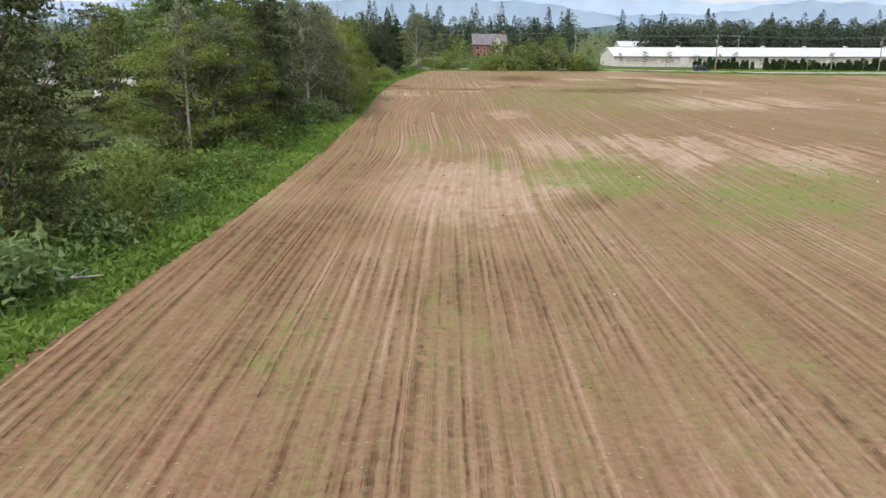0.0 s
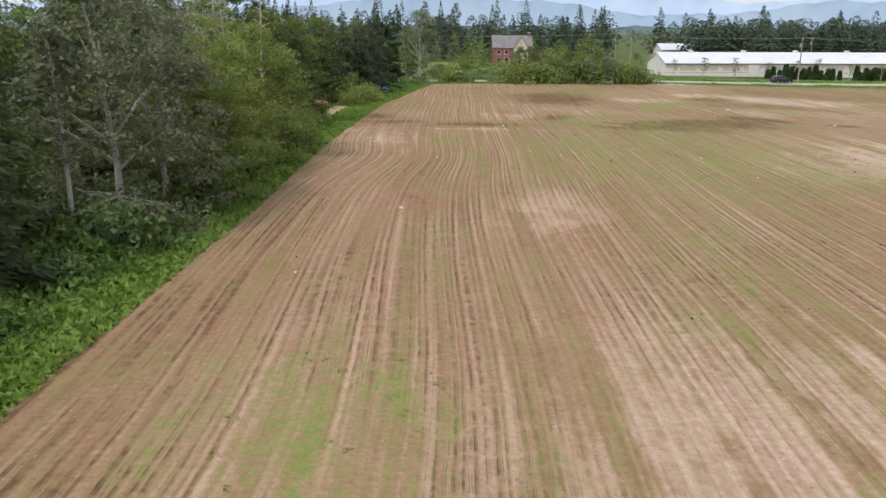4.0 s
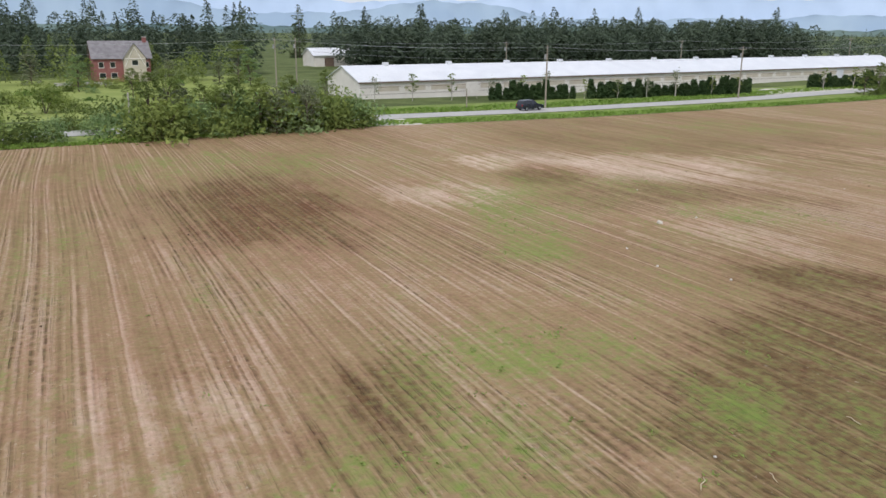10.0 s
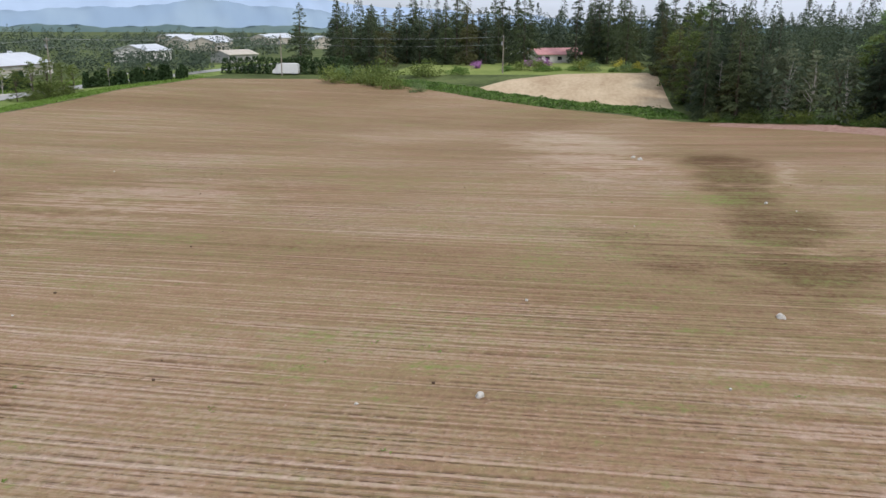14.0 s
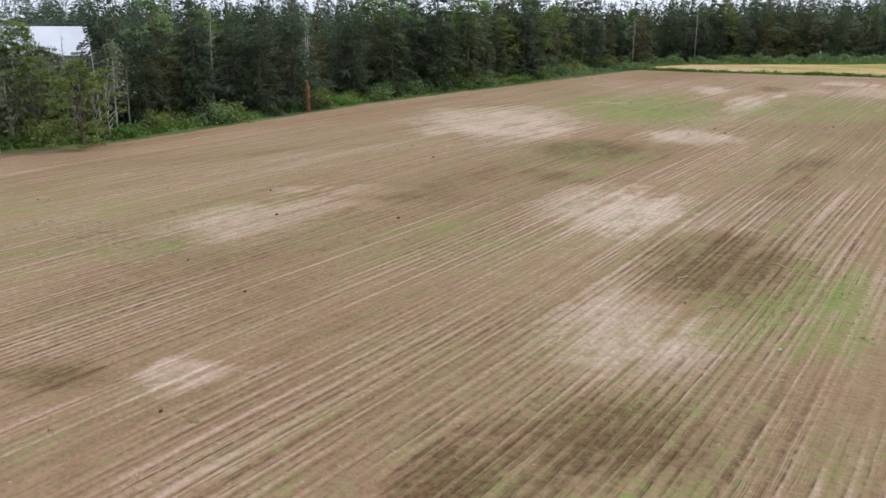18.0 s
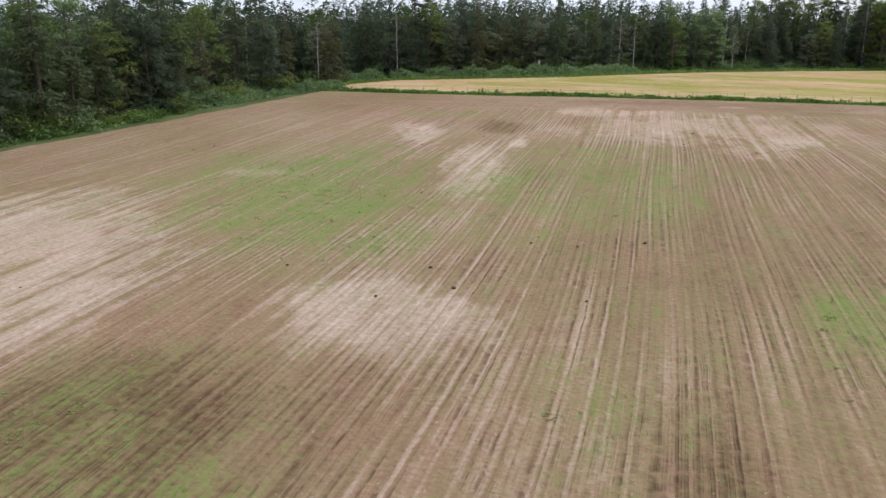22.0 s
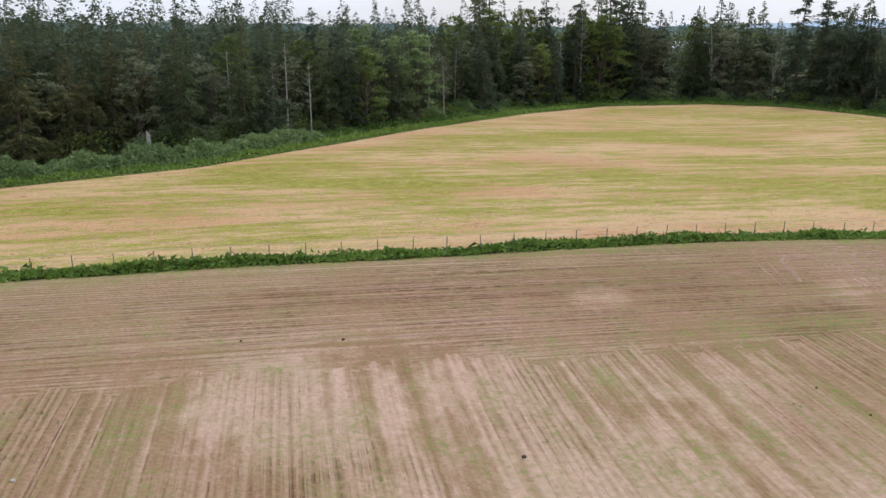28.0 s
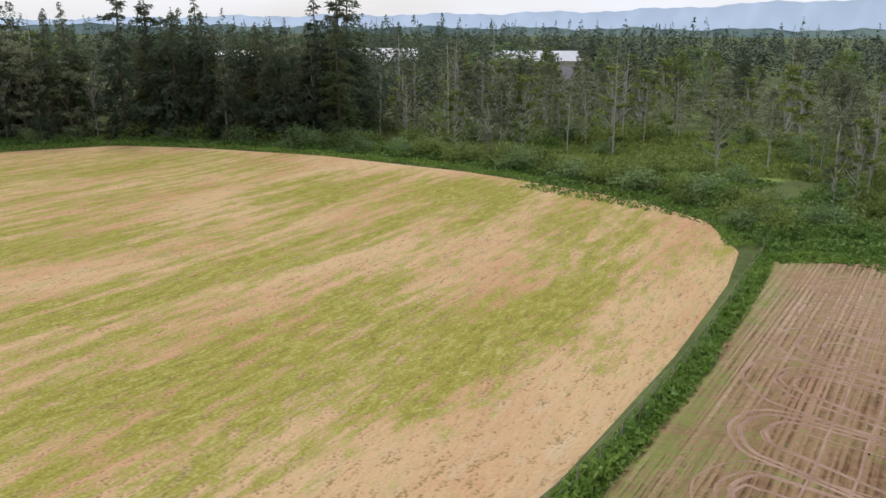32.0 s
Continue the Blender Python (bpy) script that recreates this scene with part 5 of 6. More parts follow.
def gabled(length, depth, wall, ridge, over=0.4, thick=0.15):
    """The walls with their gables, and the two slopes of a roof, of a house along x with its corner at the origin."""
    d = depth / 2
    prism = [(0, 0, -0.6), (0, depth, -0.6), (0, depth, wall), (0, d, ridge), (0, 0, wall)]
    v_ = prism + [(length, y, z) for _, y, z in prism]
    f_ = [(0, 1, 2, 3, 4), (9, 8, 7, 6, 5)] + [(i, i + 5, (i + 1) % 5 + 5, (i + 1) % 5) for i in range(5)]
    walls = (np.array(v_, float), f_)
    k = (ridge - wall) / d
    slopes = []
    for side in (0, 1):
        y0, y1 = (-over, d) if side == 0 else (depth + over, d)
        z0 = wall - over * k
        lower = [(-over, y0, z0), (length + over, y0, z0), (length + over, y1, ridge), (-over, y1, ridge)]
        v_ = [(x, y, z + 0.01) for x, y, z in lower] + [(x, y, z + thick) for x, y, z in lower]
        slopes.append((np.array(v_, float), [(0, 3, 2, 1), (4, 5, 6, 7), (0, 1, 5, 4), (1, 2, 6, 5), (2, 3, 7, 6), (3, 0, 4, 7)]))
    return walls, slopes


def window_on(house, x, z, wide, high, y=0.0, frame_material=None):
    """A window in the front wall: a frame that stands proud, a sill and a dark pane."""
    w = part("window", mesh_of("window_frame", *box(x, x + wide, y - 0.06, y + 0.05, z, z + high), frame_material or WHITE_PAINT), house)
    piece("pane", box(x + 0.09, x + wide - 0.09, y - 0.075, y - 0.062, z + 0.09, z + high - 0.09), GLASS, w, "dark window glass")
    piece("sill", box(x - 0.08, x + wide + 0.08, y - 0.14, y - 0.05, z - 0.08, z), frame_material or WHITE_PAINT, w)


def door_on(house, x, wide, high, material, y=0.0):
    d = part("door", mesh_of("door_leaf", *bevelled(x, x + wide, y - 0.07, y + 0.03, 0.02, high, 0.02), material), house)
    piece("handle", bevelled(x + wide - 0.22, x + wide - 0.10, y - 0.13, y - 0.075, 0.95, 1.1, 0.01), STEEL, d, "dull metal handle")


def house(name, label, category, place, turn, length, depth, wall, ridge, wall_material, roof_material, windows=(), over=0.5):
    h = tagged(new(name), label, category)
    walls, slopes = gabled(length, depth, wall, ridge, over)
    part("wall", mesh_of("house_wall", *walls, wall_material), h)
    for s in slopes:
        part("roof", mesh_of("house_roof", *s, roof_material), h)
    for x, z, wide, high in windows:
        window_on(h, x, z, wide, high)
    h.matrix_basis = pose(*on(*place), 0, 0, turn)
    return h


barn = house("poultry_barn", "long low white poultry barn with a white metal roof", "barn", (56.3, 272), 6.4, 184, 15, 3.3, 5.9, WHITE_PAINT, WHITE_METAL, over=0.35)
piece("fascia", box(-0.36, 184.36, -0.43, -0.37, 2.98, 3.2), BROWN_TRIM, barn, "thin dark fascia under the eaves")
for k in range(12):
    x = 9 + 15.2 * k
    vent = piece("ridge_vent", bevelled(x, x + 1.1, 7.0, 8.0, 5.85, 6.55, 0.05), WHITE_METAL, barn, "small white ridge vent")
for k in range(30):
    x = 4 + 6.0 * k
    piece("wall_panel", box(x, x + 4.6, -0.04, 0.02, 1.35, 2.35), BEIGE, barn, "pale side curtain")
door_on(barn, 151, 3.4, 3.0, WHITE_METAL)
for z in (0.8, 2.1):
    piece("girt", box(0, 184, -0.055, -0.02, z, z + 0.05), BROWN_TRIM, barn)
back_barn = house("white_shed", "white farm shed with a white metal roof", "barn", (88, 412), 4, 20, 12, 4.0, 6.4, WHITE_PAINT, WHITE_METAL)
door_on(back_barn, 4, 3.6, 3.2, BROWN_TRIM)
farmhouse = house("farmhouse", "dark red farmhouse with steep grey gables", "house", (12.5, 352), 3, 14, 10, 6.2, 10.2, RED_WALL, GREY_ROOF, ((1.2, 3.6, 1.3, 1.5), (4.0, 3.6, 1.3, 1.5), (1.2, 0.9, 1.6, 1.5), (4.0, 0.9, 1.6, 1.5), (12.4, 3.6, 1.2, 1.4), (12.4, 0.9, 1.5, 1.5)))
cross_walls, cross_slopes = gabled(8, 5.4, 6.2, 9.8, 0.4)
turned = lambda shape: (np.stack([7.2 + shape[0][:, 1], -2.0 + shape[0][:, 0], shape[0][:, 2]], -1), [f[::-1] for f in shape[1]])
piece("front_gable", turned(cross_walls), BEIGE, farmhouse, "half-timbered front gable")
for s in cross_slopes:
    piece("roof", turned(s), GREY_ROOF, farmhouse)
for a, b in (((7.4, 4.0), (9.9, 8.9)), ((12.4, 4.0), (9.9, 8.9)), ((7.4, 5.9), (12.4, 5.9))):
    piece("timber", limb([(a[0], -2.06, a[1]), (b[0], -2.06, b[1])], (0.12, 0.12), 4), WHITE_PAINT, farmhouse, "white timber")
window_on(farmhouse, 9.1, 4.2, 1.6, 1.4, -2.0)
door_on(farmhouse, 9.4, 1.0, 2.05, BROWN_TRIM, -2.0)
chimney = piece("chimney", bevelled(13.0, 14.0, 4.4, 5.4, 7.0, 11.2, 0.05), RED_WALL, farmhouse, "brick chimney")
piece("cap", bevelled(12.9, 14.1, 4.3, 5.5, 11.2, 11.4, 0.03), CONCRETE, chimney)
terrace = tagged(new("terrace_wall", mesh_of("terrace_wall", *bevelled(0, 13, 0, 0.5, -0.4, 0.8, 0.06), CONCRETE)), "pale low wall below the farmhouse", "wall")
terrace.matrix_basis = pose(*on(3, 340), 0, 0, 4)
house("pink_roofed_house", "low house with a faded pink roof", "house", (276, 160), -62, 14, 8, 2.7, 4.3, WHITE_PAINT, PINK_ROOF, ((2, 0.9, 1.6, 1.2), (6, 0.9, 1.6, 1.2), (10, 0.9, 1.6, 1.2)))
house("garden_house", "white bungalow among tall conifers", "house", (300, 175), -62, 12, 8, 2.8, 4.6, WHITE_PAINT, WHITE_METAL, ((2, 0.9, 1.4, 1.2), (7, 0.9, 1.4, 1.2)))
wood_house = house("house_in_the_wood", "tall pale house with a white roof among trees", "house", (184.9, 68.2), -121, 14.5, 10, 8.6, 12.2, WHITE_PAINT, WHITE_METAL, tuple((1.2 + 3.4 * i, z, 1.6, 1.5) for i in range(4) for z in (1.0, 4.2)))
house("cottage_in_the_yard", "small grey cottage behind the western hedge", "house", (-32, 176), 10, 7, 6, 3.2, 5.4, CONCRETE, GREY_ROOF, ((1.0, 1.0, 1.1, 1.3), (4.4, 1.0, 1.1, 1.3)))
house("western_bungalow", "pale bungalow with a grey roof beyond the hedge", "house", (-92, 150), 20, 18, 9, 2.7, 4.6, WHITE_PAINT, GREY_ROOF, ((2, 0.9, 1.6, 1.2), (7, 0.9, 1.6, 1.2), (13, 0.9, 1.6, 1.2)))
house("yard_house", "grey-roofed house hidden behind hedge trees", "house", (-44, 128), 78, 14, 9, 3.0, 5.4, WHITE_PAINT, GREY_ROOF, ((2, 0.9, 1.6, 1.2), (8, 0.9, 1.6, 1.2)))
for x, y, turn, long, ridge in ((-196, -180, 35, 30, 9.0), (-150, -216, 35, 26, 9.6), (-118, -254, 35, 24, 8.5), (-60, -330, 30, 30, 9.0)):
    house("distant_barn", "distant barn with a white metal roof", "barn", (x, y), turn + 90, long, 14, 5.8, ridge, BEIGE, WHITE_METAL, ((4, 2.0, 3.0, 2.4), (14, 2.0, 3.0, 2.4)))
house("distant_house", "distant white house with a grey-brown roof", "house", (-140, -128), 120, 13, 9, 4.2, 7.2, WHITE_PAINT, GREY_ROOF, ((2, 1, 1.5, 1.4), (7, 1, 1.5, 1.4)))
house("roadside_shop", "low white building with a pale roof beside the road", "building", (302, 300), 8, 24, 12, 4.0, 6.0, WHITE_PAINT, WHITE_METAL, ((3, 1, 3, 1.6), (12, 1, 3, 1.6)))
house("grey_bungalow", "grey bungalow with a flat-pitched roof", "house", (300, 268), -20, 14, 9, 2.8, 4.2, CONCRETE, BEIGE, ((2, 0.9, 1.6, 1.2), (8, 0.9, 1.6, 1.2)))
for x, y, w, turn in ((420, 330, 26, 10), (470, 372, 40, -15), (520, 300, 22, 30), (610, 380, 50, 0), (640, 300, 36, 15), (700, 410, 60, 5), (560, 430, 30, -10)):
    house("valley_building", "pale distant building in the valley", "building", (x, y), turn, w, 14, 5, 7.5, BEIGE, WHITE_METAL, ((2, 1, 4, 2), (10, 1, 4, 2)))

# ---- distance ----
def ridge(name, label, radius, first, last, peaks, material, seed, rough=1.0):
    """A range of hills round part of the horizon: a folded slope under a crest of given (bearing, height) peaks."""
    g = np.radians(np.linspace(first, last, int(abs(last - first) * 5)))
    deg = np.degrees(g)
    high = np.interp(deg, [p for p, _ in peaks], [h for _, h in peaks])
    high = high + rough * (5 * np.sin(deg * 0.9 + seed) + 3 * np.sin(deg * 2.3 + 2 * seed) + 1.5 * np.sin(deg * 5.9 + seed))
    t = np.linspace(0, 1, 14)[:, None]
    fold = 60 * (np.sin(deg * 1.7 + seed) + 0.6 * np.sin(deg * 4.1 + 3 * seed))[None] * np.sin(np.pi * t)
    r = radius - 120 * (1 - t) ** 1.5 + 0.3 * fold
    z = -12 + (np.maximum(high, 4)[None] + 12) * t ** 0.8
    verts = np.stack([60 + r * np.sin(g)[None], 60 + r * np.cos(g)[None], z + 0 * r], -1).reshape(-1, 3)
    ob = new(name, mesh_of(name, verts, grid_faces(14, len(g)), material, smooth=True))
    return tagged(ob, label, "mountains", kind="structure")


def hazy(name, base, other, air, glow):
    """A far slope: its own dull woods, and the haze of miles of air painted on as emission."""
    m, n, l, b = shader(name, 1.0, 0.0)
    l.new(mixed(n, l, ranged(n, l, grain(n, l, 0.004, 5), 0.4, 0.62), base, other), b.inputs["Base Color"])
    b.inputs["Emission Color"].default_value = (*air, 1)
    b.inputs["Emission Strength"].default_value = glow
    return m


# Bluish base colours and emission stand in for the haze over these slopes.
FAR_HAZE = hazy("far_mountain", (0.10, 0.14, 0.20), (0.14, 0.18, 0.24), (0.50, 0.60, 0.73), 0.92)
MID_HAZE = hazy("mountain_slope", (0.08, 0.12, 0.16), (0.12, 0.16, 0.18), (0.40, 0.50, 0.63), 0.78)
HAZED_HILL = hazy("hazed_wooded_hill", (0.05, 0.08, 0.07), (0.09, 0.12, 0.09), (0.17, 0.24, 0.28), 0.5)
ridge("far_mountains_backdrop", "pale blue far mountains under cloud", 4200, -40, 100, ((-40, 90), (-22, 130), (-6, 190), (6, 175), (18, 140), (34, 165), (48, 150), (62, 185), (74, 120), (88, 60), (100, 40)), FAR_HAZE, 1.0)
ridge("mountains_backdrop", "blue mountain slopes beyond the woods", 3900, -32, 92, ((-32, 60), (-12, 110), (-3, 165), (4, 140), (12, 70), (19, 95), (23, 142), (28, 110), (32, 55), (44, 60), (56, 90), (63, 130), (70, 85), (80, 50), (92, 30)), MID_HAZE, 2.3)
ridge("western_mountains_backdrop", "pale blue mountains beyond the western woods", 4200, 200, 300, ((200, 30), (215, 62), (228, 80), (238, 92), (248, 110), (258, 150), (270, 170), (284, 140), (300, 90)), FAR_HAZE, 3.1)
ridge("distant_woods_backdrop", "low wooded rise along the horizon", 2300, 0, 360, ((0, 17), (60, 13), (120, 24), (180, 26), (240, 22), (300, 20), (360, 17)), HAZED_HILL, 4.7, 0.6)

# ---- poles and wires ----
def power_pole(x, y, high, arm=1.2, turn=0.0):
    p = tagged(new("power_pole"), "weathered wooden power pole beside the road", "pole", "power poles")
    piece("post", limb([(0, 0, -0.8), (0, 0, high * 0.5), (0, 0, high)], (0.17, 0.15, 0.11), 9), WEATHERED, p)
    a = piece("crossarm", bevelled(-arm, arm, -0.06, 0.06, high - 0.75, high - 0.6, 0.015), WEATHERED, p)
    for k in (-1, 0, 1):
        piece("insulator", limb([(k * arm * 0.9, 0, high - 0.6), (k * arm * 0.9, 0, high - 0.42), (k * arm * 0.9, 0, high - 0.32)], (0.05, 0.07, 0.03), 8), STEEL, a)
    piece("transformer", limb([(0.0, 0.32, high - 2.4), (0.0, 0.32, high - 1.5)], (0.22, 0.22), 10), STEEL, p, "grey transformer can")
    p.matrix_basis = pose(*on(x, y), 0, 0, turn)
    return Vector(on(x, y, high - 0.3))


heads = [power_pole(*q) for q in ((-120, 292, 11.5, 1.2, 90), (-32, 300, 11.5, 1.2, 90), (49, 308, 11.5, 1.2, 70), (81, 244.7, 10.8, 1.2, 60), (134.5, 253.5, 10.8, 1.2, 80), (197, 263, 10.8, 1.2, 60), (236, 224, 10.5, 1.2, 30), (243, 167, 9.5, 1.2, 10))]
far_heads = [power_pole(*q) for q in ((54.5, 311, 11.5, 1.2, 70), (112, 314, 10.5, 1.2, 85), (178, 322, 10.5, 1.2, 85), (262, 330, 10.5, 1.2, 85))]


def wire(a, b, sag, off, label):
    side = Vector((b.y - a.y, a.x - b.x, 0)).normalized() * off
    pts = [a.lerp(b, f / 16) + side - Vector((0, 0, sag * 4 * (f / 16) * (1 - f / 16))) for f in range(17)]
    tagged(new("power_line", mesh_of("power_line", *limb([p[:] for p in pts], [0.016] * 17, 4), STEEL)), label, "cable", "power lines")


for chain in (heads, far_heads):
    for a, b in zip(chain, chain[1:]):
        for off, drop in ((0.9, 0.0), (-0.9, 0.0), (0.0, 1.9)):
            wire(a - Vector((0, 0, drop)), b - Vector((0, 0, drop)), (b - a).length * 0.012, off, "thin grey power line between poles")
post = tagged(new("marker_post", mesh_of("marker_post", *limb([(0, 0, -0.5), (0, 0, 4.6)], (0.11, 0.09), 8), PALE_BARK)), "pale bare post beside the thicket", "post")
post.matrix_basis = pose(*on(12, 231))
stub = tagged(new("guy_post", mesh_of("guy_post", *limb([(0, 0, -0.5), (0, 0, 3.4)], (0.12, 0.10), 8), WEATHERED)), "short weathered post at the roadside", "post")
stub.matrix_basis = pose(*on(67, 247.5))

# ---- hedges and garden plants ----
def cedar(seed, high, wide, label):
    """A clipped cedar: a dense upright cone of sprays down to the ground."""
    g = np.random.default_rng(seed)
    c = tagged(new("hedge_cedar"), label, "hedge", "clipped cedars by the road")
    k = 420
    f, a = g.uniform(0, 1, k), g.uniform(0, 2 * math.pi, k)
    r = wide * (1.0 - 0.55 * f ** 2.2) * g.uniform(0.7, 1.05, k)
    centres = np.stack([r * np.cos(a), r * np.sin(a), 0.08 + high * f], -1)
    piece("stem", limb([(0, 0, -0.2), (0, 0, high * 0.7)], (0.06, 0.02), 5), BARK, c)
    piece("foliage", leaves(g, centres, 0.30, 0.16, -0.6), CEDAR, c)
    return c


cedars = [cedar(61, 2.7, 0.55, "dark green clipped cedar in a roadside hedge"), cedar(62, 2.1, 0.5, "small dark cedar in a roadside hedge")]
rows_of_cedars = (((80, 264), (100, 262.8), 1.5), ((102, 262.5), (122, 261), 1.15), ((122, 261), (145, 260.5), 1.15), ((171, 267.5), (190, 263), 1.2), ((196, 254.5), (228, 245), 1.6))
for (x0, y0), (x1, y1), step in rows_of_cedars:
    d = math.hypot(x1 - x0, y1 - y0)
    for i in range(int(d / step)):
        f = (i + 0.5) * step / d
        plant(cedars, x0 + f * (x1 - x0) + rng.normal() * 0.15, y0 + f * (y1 - y0) + rng.normal() * 0.2, rng, 1.05, 1.45)
big_hedge = [cedar(63, 4.4, 1.5, "tall dark clipped hedge beside the road")]
for i in range(17):
    plant(big_hedge, 243.5 - 0.1 * i, 243 - 2.2 * i, rng, 0.92, 1.05)
saplings = [broadleaf(71, 4.6, 1.1, "young open-branched roadside tree", YOUNG, PALE_BARK, blades=260, bare=0.35, clumps=16, leaf=0.15, name="young_tree"), snag(72, 5.0, "thin young roadside tree, nearly bare", 20, 160)]
for x, y in ((57, 265.5), (65, 266.5), (73, 265.8), (81, 263.8), (89, 266), (94, 265), (100.5, 261), (108, 260), (115, 259.5), (122.5, 259.3), (133, 260), (141, 260.5), (172, 264), (180, 262), (187, 260.5), (202, 252), (214, 249)):
    plant(saplings, x, y, rng, 0.85, 1.15)
purple = shrub(73, 2.6, 1.9, "purple blossoming rhododendron in the garden", BLOSSOM, 500, "flowering_shrub", 0.24)
yellow = shrub(74, 2.4, 1.6, "yellow-leaved garden shrub below the conifers", GOLD, 420, "golden_shrub", 0.24)
for x, y in ((262, 158), (263, 162), (258, 176)):
    plant([purple], x, y, rng, 0.8, 1.1)
for x, y in ((251, 133), (254, 137), (252, 147)):
    plant([yellow], x, y, rng, 0.8, 1.1)
roadside_bushes = [shrub(75, 3.4, 2.6, "dark green bush at the roadside", LEAVES, 2400, "shrub", 0.13), shrub(76, 2.6, 2.0, "round light green garden bush", YOUNG, 2200, "shrub", 0.11)]
for x, y, s in ((175, 248.5, 1.1), (180, 249.5, 0.9), (170, 247.5, 0.6), (185, 250.5, 0.5)):
    plant(roadside_bushes[:1], x, y, rng, s, s)
for x, y, s in ((-12.8, 164.5, 1.25), (-12.2, 168, 1.0), (-14, 161, 0.9), (2, 304, 1.0), (-6, 290, 0.9), (-14, 310, 1.1), (8, 330, 1.2), (20, 330, 1.0)):
    plant(roadside_bushes[1:], x, y, rng, s, s)
for k in cedars + big_hedge + saplings + [purple, yellow] + roadside_bushes:
    for o in (*k.children, k):
        bpy.data.objects.remove(o)

# ---- the wire fence between field and meadow ----
fence = tagged(new("wire_fence"), "low wire fence with weathered posts in tall grass", "fence")
fence.location = on(60, float(np.interp(60, FENCE_X, FENCE_Y)))
fence_xs = np.arange(-4, 132, 2.35)
tops = []
for k, x in enumerate(fence_xs):
    y = float(np.interp(x, FENCE_X, FENCE_Y)) - 0.35
    px, py, pz = on(x, y)
    lean = np.array([math.sin(k * 1.7) * 0.04, math.cos(k * 2.3) * 0.05, 0])
    base = np.array([px, py, pz]) - np.array(fence.location)
    piece("post", limb([base - (0, 0, 0.3), base + lean + (0, 0, 1.08)], (0.04, 0.035), 6), WEATHERED, fence)
    tops.append(base + lean)
for z in (0.65, 1.12):
    piece("wire", limb([t + (0, -0.06, z) for t in tops], [0.008] * len(tops), 3), STEEL, fence)

# ---- vehicles ----
def wheel(car, x, y, r, wide):
    w = part("wheel", mesh_of("tyre", *limb([(x, y - wide / 2, r), (x, y - wide / 2 + 0.03, r), (x, y + wide / 2 - 0.03, r), (x, y + wide / 2, r)], (r * 0.86, r, r, r * 0.86), 18), RUBBER), car, "black tyre")
    side = -1 if y < 0 else 1
    piece("rim", limb([(x, y + side * (wide / 2 - 0.02), r), (x, y + side * (wide / 2 + 0.012), r)], (r * 0.62, r * 0.56), 14), STEEL, w, "dull steel rim")


def profile(points, wide, top_wide=None):
    """A car body: a side outline across the width, drawn in towards the roof."""
    pts = np.array(points, float)
    hi, lo = pts[:, 1].max(), pts[:, 1].min()
    k = len(pts)
    half = wide / 2 - ((pts[:, 1] - lo) / (hi - lo)) ** 2 * (wide - (top_wide or wide)) / 2
    v_ = np.concatenate([np.stack([pts[:, 0], -half, pts[:, 1]], -1), np.stack([pts[:, 0], half, pts[:, 1]], -1)])
    f_ = [tuple(range(k)), tuple(range(2 * k - 1, k - 1, -1))] + [((i + 1) % k, i, i + k, (i + 1) % k + k) for i in range(k)]
    return v_, f_


def car_of(name, label, place, turn, body, cabin, panes, wide, paint, wheels, radius=0.36):
    c = tagged(new(name), label, "car")
    piece("body", profile(body, wide, wide * 0.96), paint, c)
    piece("cabin", profile(cabin, wide * 0.94, wide * 0.76), paint, c)
    for side in (-1, 1):
        for x0, x1, z0, z1 in panes:
            y = side * wide * 0.448
            v_ = np.array([(x0, y, z0), (x1, y, z0), (x1 - 0.06, y - side * 0.10 * wide, z1), (x0 + 0.06, y - side * 0.10 * wide, z1)])
            back = v_ - (0, side * 0.09, 0)
            piece("side_window", (np.concatenate([v_, back]), [(0, 1, 2, 3), (7, 6, 5, 4), (0, 4, 5, 1), (1, 5, 6, 2), (2, 6, 7, 3), (3, 7, 4, 0)]), GLASS, c, "dark side window")
        for x in wheels:
            wheel(c, x, side * (wide / 2 - 0.13), radius, 0.24)
        nose, tail = max(p for p, _ in body), min(p for p, _ in body)
        piece("headlight", bevelled(nose - 0.12, nose + 0.015, side * wide * 0.36 - 0.16, side * wide * 0.36 + 0.16, 0.72, 0.88, 0.02), WHITE_METAL, c, "clear headlight")
        piece("tail_light", bevelled(tail - 0.015, tail + 0.1, side * wide * 0.4 - 0.1, side * wide * 0.4 + 0.1, 0.8, 1.05, 0.02), RED_LENS, c, "red tail light")
    piece("bumper", bevelled(max(p for p, _ in body) - 0.1, max(p for p, _ in body) + 0.05, -wide * 0.46, wide * 0.46, 0.34, 0.55, 0.03), RUBBER, c)
    c.matrix_basis = pose(*on(*place, 0.14), 0, 0, turn)
    return c


SUV_BODY = ((-2.3, 0.36), (-2.36, 0.8), (-2.3, 1.05), (0.95, 1.08), (1.9, 0.98), (2.32, 0.82), (2.36, 0.4), (2.2, 0.3), (-2.1, 0.3))
SUV_CABIN = ((-2.28, 1.04), (-2.05, 1.62), (-1.6, 1.72), (0.2, 1.72), (1.05, 1.06))
car_of("dark_suv", "dark blue estate car on the country road", (76, 241.6), 11, SUV_BODY, SUV_CABIN, ((-2.0, -1.15, 1.12, 1.55), (-1.05, -0.15, 1.12, 1.6), (-0.05, 0.75, 1.12, 1.55)), 1.85, DARK_PAINT, (-1.45, 1.42))
